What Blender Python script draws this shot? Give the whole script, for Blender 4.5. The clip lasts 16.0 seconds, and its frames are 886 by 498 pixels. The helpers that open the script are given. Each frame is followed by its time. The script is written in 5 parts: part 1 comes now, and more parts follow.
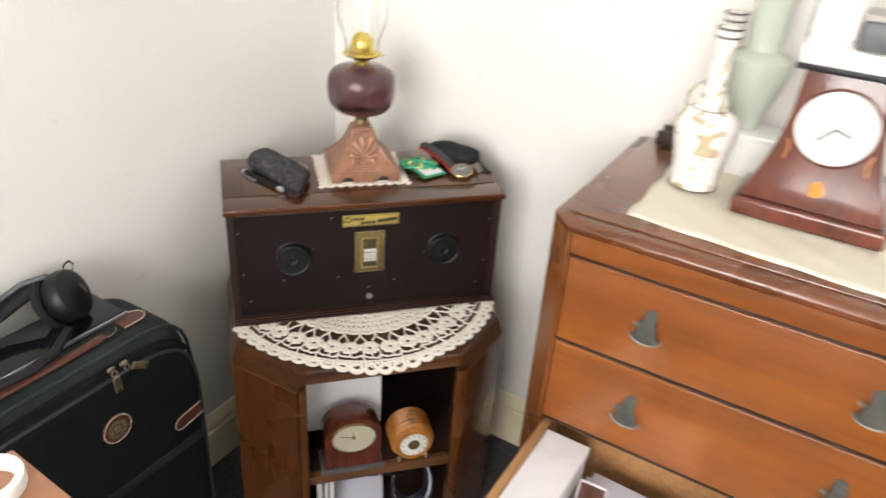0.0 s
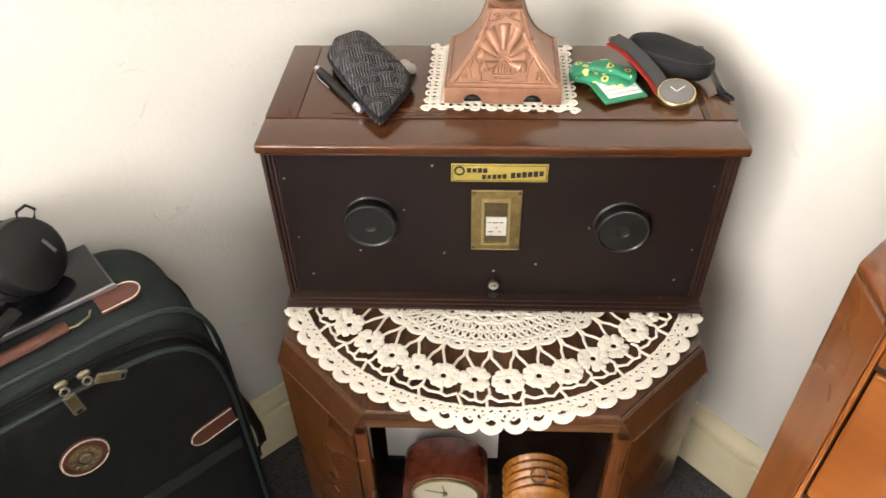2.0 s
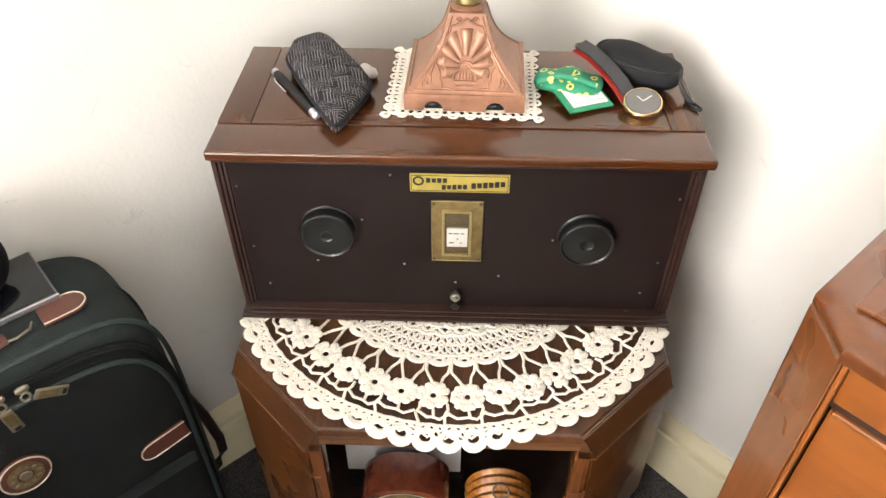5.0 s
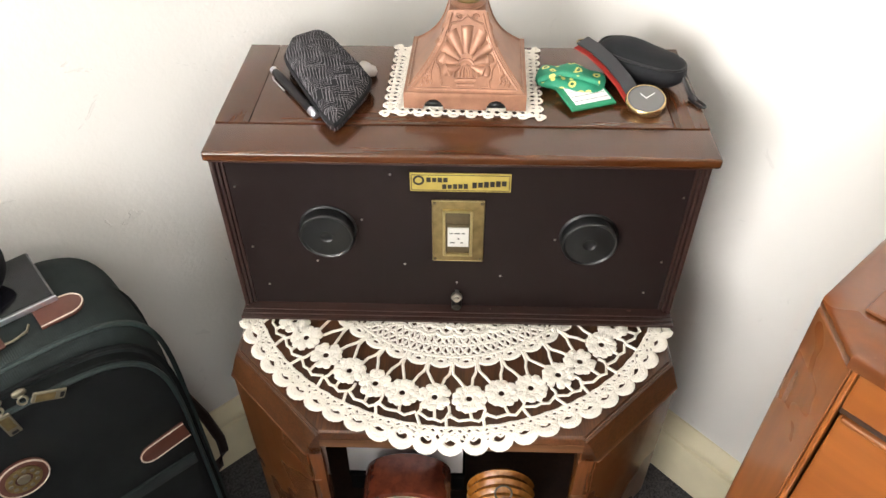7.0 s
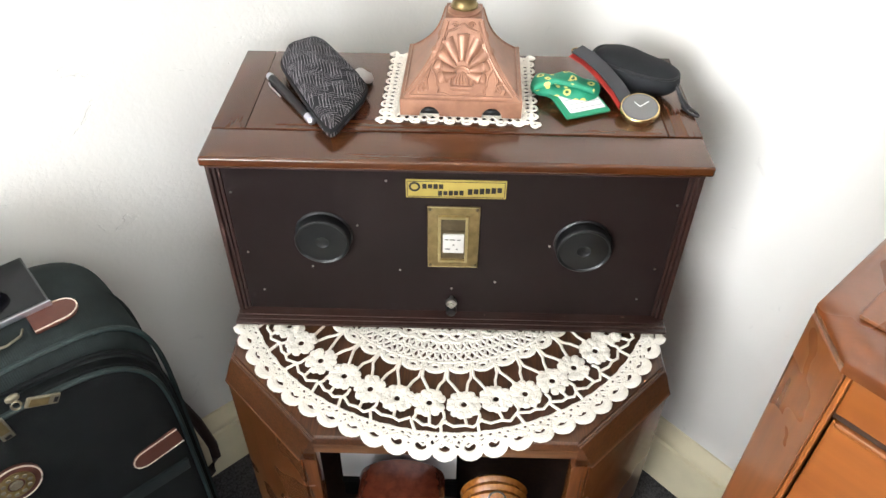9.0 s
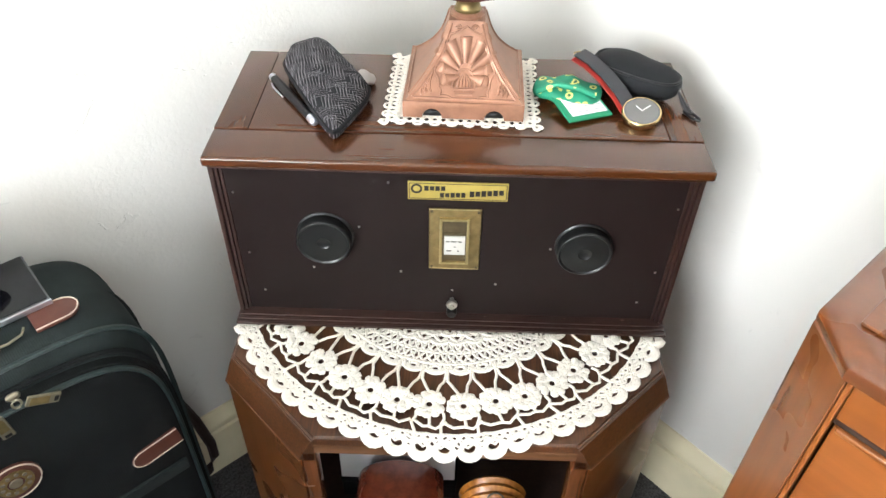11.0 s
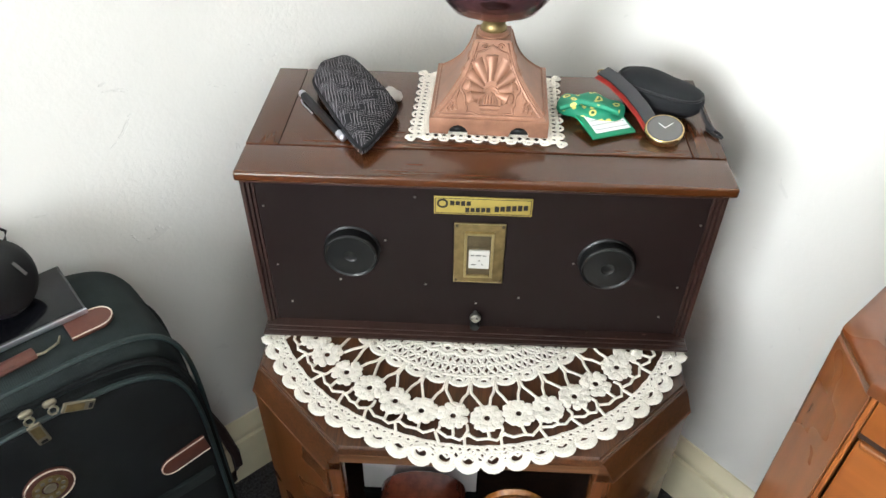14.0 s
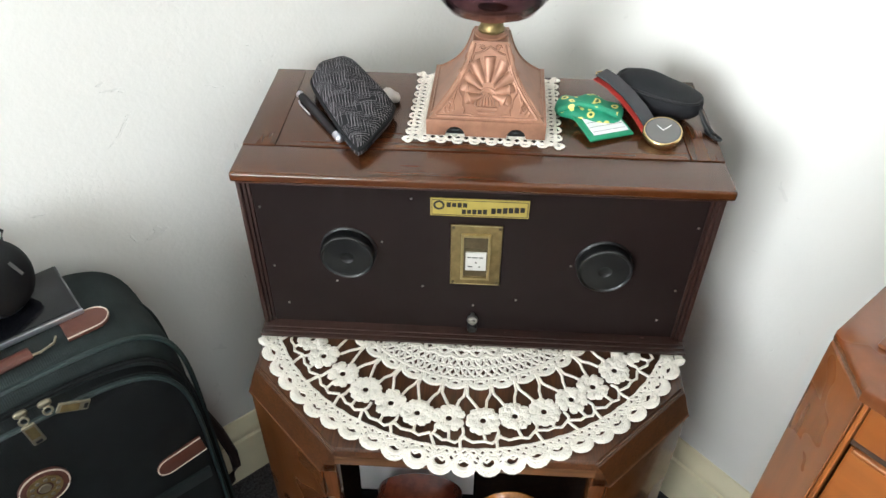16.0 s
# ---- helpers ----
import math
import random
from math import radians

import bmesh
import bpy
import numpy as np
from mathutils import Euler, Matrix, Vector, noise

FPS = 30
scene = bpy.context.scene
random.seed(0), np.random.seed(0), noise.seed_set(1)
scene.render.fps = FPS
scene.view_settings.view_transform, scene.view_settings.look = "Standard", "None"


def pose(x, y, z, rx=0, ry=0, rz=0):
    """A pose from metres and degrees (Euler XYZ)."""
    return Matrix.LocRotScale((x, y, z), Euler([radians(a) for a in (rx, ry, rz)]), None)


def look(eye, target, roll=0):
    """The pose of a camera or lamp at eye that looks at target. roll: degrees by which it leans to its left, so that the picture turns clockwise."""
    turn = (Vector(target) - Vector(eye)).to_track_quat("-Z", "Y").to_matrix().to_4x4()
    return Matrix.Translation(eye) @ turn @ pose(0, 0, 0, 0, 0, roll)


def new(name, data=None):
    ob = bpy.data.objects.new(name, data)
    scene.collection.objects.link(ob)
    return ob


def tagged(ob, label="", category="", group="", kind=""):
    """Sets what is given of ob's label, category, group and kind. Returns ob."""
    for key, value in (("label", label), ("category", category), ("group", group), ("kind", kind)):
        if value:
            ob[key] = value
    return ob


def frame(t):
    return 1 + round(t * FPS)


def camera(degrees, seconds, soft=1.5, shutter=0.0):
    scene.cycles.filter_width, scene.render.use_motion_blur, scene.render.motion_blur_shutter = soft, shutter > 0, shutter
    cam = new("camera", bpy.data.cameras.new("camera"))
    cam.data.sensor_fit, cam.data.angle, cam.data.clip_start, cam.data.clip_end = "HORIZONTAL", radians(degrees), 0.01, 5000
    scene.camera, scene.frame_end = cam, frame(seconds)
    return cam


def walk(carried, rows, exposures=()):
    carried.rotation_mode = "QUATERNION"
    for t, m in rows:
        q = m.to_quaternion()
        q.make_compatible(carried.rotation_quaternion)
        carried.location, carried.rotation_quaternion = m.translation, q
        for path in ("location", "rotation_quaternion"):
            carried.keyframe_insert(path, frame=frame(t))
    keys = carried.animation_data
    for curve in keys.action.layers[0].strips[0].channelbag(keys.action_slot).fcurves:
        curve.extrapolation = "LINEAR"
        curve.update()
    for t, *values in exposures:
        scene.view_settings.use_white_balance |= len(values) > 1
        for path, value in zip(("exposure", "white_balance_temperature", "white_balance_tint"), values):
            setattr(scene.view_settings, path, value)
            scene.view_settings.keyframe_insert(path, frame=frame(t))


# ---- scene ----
cam = camera(62.0, 16.0, shutter=0.5)
PATH = [
    (0, (-0.221, -1.107, 1.237), (0.311, 0.554, 0.258), 4.2),
    (0.5, (-0.114, -0.92, 1.193), (0.115, 0.732, 0.089), 4.1),
    (1, (-0.104, -0.75, 1.107), (0.106, 0.847, -0.078), 5.4),
    (1.5, (-0.057, -0.65, 1.086), (0.003, 0.865, -0.218), 0.7),
    (2, (-0.024, -0.61, 1.09), (-0.108, 0.887, -0.234), -1.4),
    (2.5, (0.009, -0.592, 1.086), (-0.072, 0.89, -0.254), -1.6),
    (3, (0.013, -0.585, 1.087), (-0.027, 0.89, -0.263), 0.7),
    (3.5, (0.01, -0.58, 1.086), (-0.017, 0.91, -0.247), 0.0),
    (4, (0.002, -0.58, 1.086), (-0.041, 0.907, -0.25), 0.3),
    (6.5, (0.003, -0.573, 1.089), (-0.045, 0.917, -0.244), -0.2),
    (7, (0.004, -0.57, 1.084), (-0.049, 0.911, -0.259), -0.3),
    (7.5, (0.002, -0.571, 1.084), (-0.034, 0.905, -0.264), 0.2),
    (8, (0.0, -0.577, 1.087), (-0.034, 0.904, -0.258), 0.2),
    (8.5, (0.0, -0.577, 1.089), (-0.036, 0.915, -0.243), 0.6),
    (9, (-0.001, -0.573, 1.086), (-0.028, 0.921, -0.244), 0.6),
    (11.5, (-0.009, -0.573, 1.091), (-0.032, 0.92, -0.239), 1.5),
    (12, (-0.015, -0.576, 1.093), (-0.056, 0.919, -0.235), 1.3),
    (12.5, (-0.018, -0.573, 1.09), (-0.062, 0.927, -0.233), 1.3),
    (13, (-0.017, -0.574, 1.09), (-0.065, 0.926, -0.232), 1.1),
    (13.5, (-0.011, -0.58, 1.094), (-0.064, 0.923, -0.224), -0.0),
    (14, (-0.014, -0.583, 1.098), (-0.078, 0.932, -0.206), 0.6),
    (14.5, (-0.006, -0.58, 1.094), (-0.072, 0.944, -0.199), 0.1),
    (15, (-0.011, -0.577, 1.099), (-0.08, 0.943, -0.2), 0.6),
    (15.5, (-0.008, -0.579, 1.096), (-0.077, 0.938, -0.205), 0.2),
    (16, (-0.005, -0.58, 1.097), (-0.084, 0.936, -0.205), 0.5),
]
EXPOSURES = [(0.0, -0.70, 6500, 11), (1.0, -0.44, 6650, 11), (2.5, -0.16, 6950, 11), (4.0, -0.01, 6800, 11), (7.0, -0.14, 6480, 10), (9.0, -0.05, 6080, 8), (11.5, 0.05, 5990, 6), (12.5, 0.00, 5980, 6), (14.0, -0.29, 5970, 5), (16.0, -0.36, 5920, 4)]
walk(cam, [(t, look(eye, target, roll)) for t, eye, target, roll in PATH], EXPOSURES)

# ---- light: one large window opposite the bright wall, plus an added fill ----
ROOM = pose(0, 0, 0, 0, 0, 43)          # room axes: x towards the bright wall, y towards the dim wall
WALL_R, WALL_L = 0.330, 0.337           # the two walls that meet in the corner
FAR_U, FAR_V, HIGH = -2.7, -2.7, 2.5
WIN = (-1.70, -0.14, 0.74, 2.12)          # the window's stretch along the wall and its heights

world = bpy.data.worlds.new("sky")
scene.world = world
world.use_nodes = True
wn = world.node_tree.nodes
sky = wn.new("ShaderNodeTexSky")
sky.sky_type = "NISHITA"
sky.sun_disc = False
sky.sun_elevation, sky.sun_rotation = radians(40), radians(200)
world.node_tree.links.new(sky.outputs[0], wn["Background"].inputs[0])
wn["Background"].inputs[1].default_value = 0.1

FILL_WIN = (-1.65, -0.35, 0.80, 2.10)       # an unseen south window, made up for a weak fill light


def window_light(w, energy, m):
    """An area lamp in one window's opening: the sky's light in the first, added fill in the second."""
    data = bpy.data.lights.new("window_area_light", "AREA")
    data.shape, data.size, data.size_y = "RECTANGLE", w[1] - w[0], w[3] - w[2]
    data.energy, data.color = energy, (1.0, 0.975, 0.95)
    new("window_area_light", data).matrix_world = ROOM @ m


window_light(WIN, 128, pose(FAR_U - 0.14, (WIN[0] + WIN[1]) / 2, (WIN[2] + WIN[3]) / 2) @ pose(0, 0, 0, 90, 0, -90))
window_light(FILL_WIN, 12, pose((FILL_WIN[0] + FILL_WIN[1]) / 2, FAR_V - 0.14, (FILL_WIN[2] + FILL_WIN[3]) / 2) @ pose(0, 0, 0, 90, 0, 0))


# ---- materials ----
def material(name, rough=0.5, metal=0.0, coat=0.0, coat_rough=0.1):
    m = bpy.data.materials.new(name)
    m.use_nodes = True
    b = m.node_tree.nodes["Principled BSDF"]
    b.inputs["Roughness"].default_value, b.inputs["Metallic"].default_value = rough, metal
    b.inputs["Coat Weight"].default_value, b.inputs["Coat Roughness"].default_value = coat, coat_rough
    return m, m.node_tree.nodes, m.node_tree.links, b


def coords(n, l, stretch=(1, 1, 1), spin=(0, 0, 0)):
    tc, mp = n.new("ShaderNodeTexCoord"), n.new("ShaderNodeMapping")
    mp.inputs["Scale"].default_value = stretch
    mp.inputs["Rotation"].default_value = spin
    l.new(tc.outputs["Object"], mp.inputs[0])
    return mp.outputs[0]


def noise_node(n, l, vec, scale, detail=4.0, rough=0.55, distort=0.0):
    t = n.new("ShaderNodeTexNoise")
    t.inputs["Scale"].default_value, t.inputs["Detail"].default_value = scale, detail
    t.inputs["Roughness"].default_value, t.inputs["Distortion"].default_value = rough, distort
    l.new(vec, t.inputs["Vector"])
    return t.outputs[0]


def ramp(n, l, fac, *stops):
    r = n.new("ShaderNodeValToRGB")
    e = r.color_ramp.elements
    while len(e) < len(stops):
        e.new(0.5)
    for el, (p, c) in zip(e, stops):
        el.position, el.color = p, (*c, 1) if len(c) == 3 else c
    l.new(fac, r.inputs[0])
    return r.outputs[0]


def mix(n, l, fac, a, b, mode="MIX"):
    m = n.new("ShaderNodeMix")
    m.data_type, m.blend_type = "RGBA", mode
    for sock, val in ((m.inputs[0], fac), (m.inputs[6], a), (m.inputs[7], b)):
        if isinstance(val, (int, float)):
            sock.default_value = val
        elif isinstance(val, tuple):
            sock.default_value = (*val, 1)
        else:
            l.new(val, sock)
    return m.outputs[2]


def bump(n, l, b, height, strength=0.3, dist=0.001):
    k = n.new("ShaderNodeBump")
    k.inputs["Strength"].default_value, k.inputs["Distance"].default_value = strength, dist
    l.new(height, k.inputs["Height"])
    l.new(k.outputs[0], b.inputs["Normal"])


def rough_from(n, l, b, fac, lo, hi):
    r = n.new("ShaderNodeMapRange")
    r.inputs["To Min"].default_value, r.inputs["To Max"].default_value = lo, hi
    l.new(fac, r.inputs["Value"])
    l.new(r.outputs[0], b.inputs["Roughness"])


def wood(name, dark, light, axis="X", grain=60, rough=(0.25, 0.45), coat=0.3, spots=0.0, relief=0.15, coat_rough=0.15, streak=0.45, crisp=0.14):
    """Polished timber: long streaks along one axis, a broad drift of tone, and scuffs."""
    m, n, l, b = material(name, 0.35, 0, coat, coat_rough)
    s = {"X": (0.05, 1, 1), "Y": (1, 0.05, 1), "Z": (1, 1, 0.05)}[axis]
    v = coords(n, l, s)
    f = noise_node(n, l, v, grain, 6, 0.6, 0.6)
    fine = noise_node(n, l, v, grain * 6, 3, 0.6)
    w = noise_node(n, l, coords(n, l), 7, 3, 0.5)
    c = ramp(n, l, f, (0.5 - crisp, dark), (0.5 + crisp, light))
    c = mix(n, l, streak, c, ramp(n, l, fine, (0.38, tuple(x * 0.4 for x in dark)), (0.6, light)))
    c = mix(n, l, 0.45, c, ramp(n, l, w, (0.15, tuple(x * 0.4 for x in dark)), (0.85, tuple(min(1, x * 1.15) for x in light))))
    if spots:
        sp = noise_node(n, l, coords(n, l), 170, 4, 0.6, 0.5)
        c = mix(n, l, ramp(n, l, sp, (0.68, (0, 0, 0)), (0.74, (spots, spots, spots))), c, tuple(min(1, x * 1.9 + 0.03) for x in light))
    l.new(c, b.inputs["Base Color"])
    rough_from(n, l, b, w, *rough)
    bump(n, l, b, fine, relief, 0.0006)
    return m


def plain(name, colour, rough=0.5, metal=0.0, coat=0.0, vary=0.25, scale=40, relief=0.1, dist=0.0005):
    """A near-even surface with a two-scale drift of tone and a little relief."""
    m, n, l, b = material(name, rough, metal, coat)
    f = noise_node(n, l, coords(n, l), scale, 5)
    g = noise_node(n, l, coords(n, l), scale / 8, 2)
    c = mix(n, l, 0.5, ramp(n, l, f, (0.3, tuple(x * (1 - vary) for x in colour)), (0.7, tuple(min(1, x * (1 + vary * 0.6)) for x in colour))),
            ramp(n, l, g, (0.3, tuple(x * (1 - vary * 0.7) for x in colour)), (0.7, tuple(min(1, x * (1 + vary * 0.4)) for x in colour))))
    l.new(c, b.inputs["Base Color"])
    rough_from(n, l, b, f, max(0.03, rough - 0.08), min(1, rough + 0.08))
    if relief:
        bump(n, l, b, f, relief, dist)
    return m


def plaster(name, colour):
    m, n, l, b = material(name, 0.75)
    v = coords(n, l)
    f, g = noise_node(n, l, v, 1.6, 4), noise_node(n, l, v, 9, 5, 0.6, 0.4)
    fine = noise_node(n, l, v, 160, 3)
    c = mix(n, l, 0.5, ramp(n, l, f, (0.3, tuple(x * 0.97 for x in colour)), (0.7, colour)), ramp(n, l, g, (0.3, tuple(x * 0.98 for x in colour)), (0.7, colour)))
    chips = noise_node(n, l, coords(n, l, (1, 1, 1.7)), 21, 3, 0.5, 1.2)
    k = ramp(n, l, chips, (0.70, (0, 0, 0)), (0.712, (1, 1, 1)))
    c = mix(n, l, k, c, tuple(x * 0.93 for x in colour))
    l.new(c, b.inputs["Base Color"])
    h = n.new("ShaderNodeMath")
    h.operation = "MULTIPLY_ADD"
    h.inputs[1].default_value = 2.5
    l.new(g, h.inputs[0])
    add = n.new("ShaderNodeMath")
    add.operation = "SUBTRACT"
    l.new(fine, h.inputs[2])
    l.new(h.outputs[0], add.inputs[0])
    l.new(k, add.inputs[1])
    bump(n, l, b, add.outputs[0], 0.35, 0.0012)
    return m


def carpet_material():
    m, n, l, b = material("carpet_pile", 0.95)
    v = coords(n, l)
    f, g = noise_node(n, l, v, 260, 3, 0.7), noise_node(n, l, v, 70, 4, 0.7)
    c = mix(n, l, 0.5, ramp(n, l, f, (0.38, (0.012, 0.012, 0.015)), (0.62, (0.13, 0.125, 0.13))),
            ramp(n, l, g, (0.38, (0.015, 0.014, 0.017)), (0.66, (0.075, 0.07, 0.075))))
    l.new(c, b.inputs["Base Color"])
    bump(n, l, b, f, 0.8, 0.004)
    return m


def weave(name, colour, scale=900, rough=0.85):
    m, n, l, b = material(name, rough)
    b.inputs["Specular IOR Level"].default_value = 0.3
    v = coords(n, l)
    f = noise_node(n, l, v, 30, 4)
    parts = []
    for d in ("X", "Z"):
        w = n.new("ShaderNodeTexWave")
        w.bands_direction = d
        w.inputs["Scale"].default_value, w.inputs["Distortion"].default_value = scale / 6.3, 1.5
        l.new(v, w.inputs["Vector"])
        parts.append(w.outputs[0])
    h = mix(n, l, 0.5, parts[0], parts[1])
    c = ramp(n, l, f, (0.3, tuple(x * 0.7 for x in colour)), (0.7, tuple(x * 1.3 for x in colour)))
    c = mix(n, l, 0.10, c, h, "MULTIPLY")
    l.new(c, b.inputs["Base Color"])
    bump(n, l, b, h, 0.22, 0.0005)
    return m


def zigzag_cloth():
    """Black cloth with thin pale stitched chevrons in crossing patches."""
    m, n, l, b = material("zigzag_cloth", 0.85)
    lines = []

    def step(op, x, y):
        k = n.new("ShaderNodeMath")
        k.operation = op
        for sock, val in zip(k.inputs, (x, y)):
            if isinstance(val, float):
                sock.default_value = val
            else:
                l.new(val, sock)
        return k.outputs[0]
    for spin, tooth in ((0.50, 0.0130), (-0.95, 0.0160)):
        sep = n.new("ShaderNodeSeparateXYZ")
        l.new(coords(n, l, (1, 1, 1), (0, 0, spin)), sep.inputs[0])
        u = step("ADD", sep.outputs[0], step("PINGPONG", sep.outputs[1], tooth))
        thin = step("LESS_THAN", step("PINGPONG", u, 0.0023), 0.00034)
        band = step("LESS_THAN", step("PINGPONG", step("ADD", u, 0.3 * tooth), 0.0120), 0.0112 if spin > 0 else 0.0055)
        lines.append(step("MULTIPLY", thin, band))
    a = n.new("ShaderNodeMath")
    a.operation = "MAXIMUM"
    l.new(lines[0], a.inputs[0])
    l.new(lines[1], a.inputs[1])
    b.inputs["Specular IOR Level"].default_value = 0.25
    c = mix(n, l, a.outputs[0], (0.009, 0.008, 0.010), (0.20, 0.185, 0.20))
    l.new(c, b.inputs["Base Color"])
    bump(n, l, b, noise_node(n, l, coords(n, l), 900, 2), 0.3, 0.0004)
    return m


def ringed_cloth():
    """Green cloth printed with yellow rings."""
    m, n, l, b = material("ringed_green_cloth", 0.6)
    vo = n.new("ShaderNodeTexVoronoi")
    vo.inputs["Scale"].default_value = 85
    l.new(coords(n, l), vo.inputs["Vector"])
    c = ramp(n, l, vo.outputs["Distance"], (0.0, (0.02, 0.10, 0.04)), (0.16, (0.02, 0.10, 0.04)), (0.20, (0.70, 0.60, 0.17)), (0.32, (0.70, 0.60, 0.17)), (0.37, (0.012, 0.215, 0.115)))
    l.new(c, b.inputs["Base Color"])
    return m


def glass(name, colour, rough=0.02, ior=1.45):
    m, n, l, b = material(name, rough)
    b.inputs["Base Color"].default_value = (*colour, 1)
    b.inputs["Transmission Weight"].default_value = 1.0
    b.inputs["IOR"].default_value = ior
    return m


def floral_china():
    m, n, l, b = material("floral_china", 0.18, 0, 0.5)
    v = coords(n, l)
    f = noise_node(n, l, v, 42, 3, 0.5, 0.8)
    g = noise_node(n, l, v, 130, 2)
    c = mix(n, l, ramp(n, l, f, (0.53, (0, 0, 0)), (0.60, (0.75, 0.75, 0.75))), (0.80, 0.78, 0.73), ramp(n, l, g, (0.4, (0.42, 0.27, 0.08)), (0.6, (0.25, 0.24, 0.10))))
    l.new(c, b.inputs["Base Color"])
    return m


M_WALL = plaster("painted_plaster", (0.765, 0.75, 0.71))
M_CEIL = plaster("ceiling_paint", (0.82, 0.82, 0.80))
M_CARPET = carpet_material()
M_SKIRT = plain("cream_gloss_paint", (0.74, 0.67, 0.47), 0.35, coat=0.3, vary=0.12, scale=18)
M_WHITE = plain("white_gloss_paint", (0.78, 0.78, 0.76), 0.35, vary=0.05)
M_MAHOG = wood("red_mahogany", (0.030, 0.0085, 0.0025), (0.092, 0.0280, 0.0074), "X", 30, (0.17, 0.30), 0.25, streak=0.28, relief=0.06, coat_rough=0.1, crisp=0.24)
M_MAHOG_Y = wood("red_mahogany_end", (0.028, 0.0085, 0.0028), (0.105, 0.034, 0.0095), "Y", 30, (0.18, 0.30), 0.22, streak=0.3, relief=0.07, coat_rough=0.1)
M_MOULD = wood("dark_oak_moulding", (0.008, 0.004, 0.0035), (0.040, 0.015, 0.010), "X", 90, (0.25, 0.45), 0.3, spots=1.0, relief=0.8)
M_MOULD_Z = wood("dark_oak_upright", (0.008, 0.004, 0.0035), (0.040, 0.015, 0.010), "Z", 90, (0.3, 0.5), 0.2, relief=0.5)
M_PANEL = plain("brown_bakelite_panel", (0.0098, 0.0052, 0.0046), 0.5, vary=0.25, scale=30, relief=0.05)
M_PANEL.node_tree.nodes["Principled BSDF"].inputs["Specular IOR Level"].default_value = 0.22
M_BLACK = plain("black_bakelite", (0.0050, 0.0055, 0.0055), 0.36, coat=0.06, vary=0.1, relief=0)
M_BRASS = plain("aged_brass", (0.27, 0.20, 0.085), 0.40, 0.8, vary=0.55, scale=110)
M_BRASSRIM = plain("worn_brass_rim", (0.50, 0.40, 0.19), 0.34, 0.85, vary=0.35, scale=200)
M_BRASSDARK = plain("dark_brass", (0.13, 0.10, 0.055), 0.4, 0.7, vary=0.4, scale=120)
M_BRIGHT = plain("bright_brass", (0.75, 0.58, 0.16), 0.16, 1.0, vary=0.1)
M_PLATE = plain("gilt_plate", (0.50, 0.39, 0.10), 0.38, 0.5, vary=0.2, scale=60)
M_INK = plain("black_ink", (0.012, 0.010, 0.008), 0.5, vary=0.1, relief=0)
M_IVORY = plain("ivory_scale", (0.47, 0.455, 0.42), 0.45, vary=0.15)
M_STEEL = plain("nickel_steel", (0.55, 0.54, 0.50), 0.3, 1.0, vary=0.25, scale=120)
M_CAB = wood("walnut_cabinet", (0.044, 0.0135, 0.0040), (0.135, 0.045, 0.0125), "Z", 60, (0.20, 0.34), 0.45, coat_rough=0.09, spots=0.2, relief=0.12, streak=0.30, crisp=0.13)
M_CABTOP = wood("walnut_top", (0.018, 0.0062, 0.0024), (0.108, 0.038, 0.0118), "Y", 90, (0.24, 0.42), 0.35, spots=0.25, streak=0.6, crisp=0.09, relief=0.2)
M_CABEDGE = wood("walnut_edge", (0.05, 0.020, 0.008), (0.18, 0.080, 0.032), "X", 40, (0.25, 0.4), 0.3)
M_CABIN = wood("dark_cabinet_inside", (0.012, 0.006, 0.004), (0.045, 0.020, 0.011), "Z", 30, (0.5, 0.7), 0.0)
M_LACE = plain("cream_cotton", (0.85, 0.80, 0.715), 0.95, vary=0.14, scale=620, relief=0.9, dist=0.0022)
M_COPPER = plain("copper_bronze_cast", (0.315, 0.160, 0.100), 0.38, 0.35, vary=0.45, scale=70, relief=0.14)
M_AMETHYST = glass("amethyst_glass", (0.36, 0.24, 0.26), 0.04)
M_CLEAR = glass("clear_glass", (0.98, 0.99, 0.98), 0.0)
M_PANE = glass("window_glass", (1, 1, 1), 0.0)
M_CHEST = wood("orange_varnished_oak", (0.130, 0.034, 0.006), (0.290, 0.092, 0.017), "Y", 12, (0.22, 0.4), 0.5, spots=0.0, relief=0.08, streak=0.16)
M_CHEST_Z = wood("orange_varnished_stile", (0.088, 0.0262, 0.0062), (0.205, 0.0660, 0.0150), "Z", 20, (0.20, 0.38), 0.4, spots=0.15, relief=0.06, streak=0.30, crisp=0.20)
M_CHESTTOP = wood("brown_varnished_top", (0.070, 0.0195, 0.0050), (0.185, 0.055, 0.0135), "Y", 13, (0.2, 0.36), 0.5, spots=0.1, relief=0.06, streak=0.25)
M_CHESTDARK = wood("dark_drawer_gap", (0.02, 0.010, 0.006), (0.05, 0.026, 0.018), "Y", 20)
M_DRAWERIN = wood("pale_drawer_lining", (0.30, 0.14, 0.05), (0.45, 0.24, 0.10), "X", 20, (0.4, 0.6), 0.1)
M_PEWTER = plain("pewter_handle", (0.25, 0.255, 0.24), 0.5, 0.5, vary=0.35, scale=150)
M_CASE = weave("dark_green_nylon", (0.0122, 0.0175, 0.0172))
M_CASE_BLACK = weave("black_nylon", (0.005, 0.006, 0.0065))
M_CASE_BLACK.node_tree.nodes["Principled BSDF"].inputs["Specular IOR Level"].default_value = 0.2
M_PIPING = plain("green_piping", (0.010, 0.022, 0.022), 0.5, vary=0.2)
M_LEATHER = plain("brown_leather", (0.085, 0.024, 0.014), 0.45, vary=0.3, scale=120, relief=0.3)
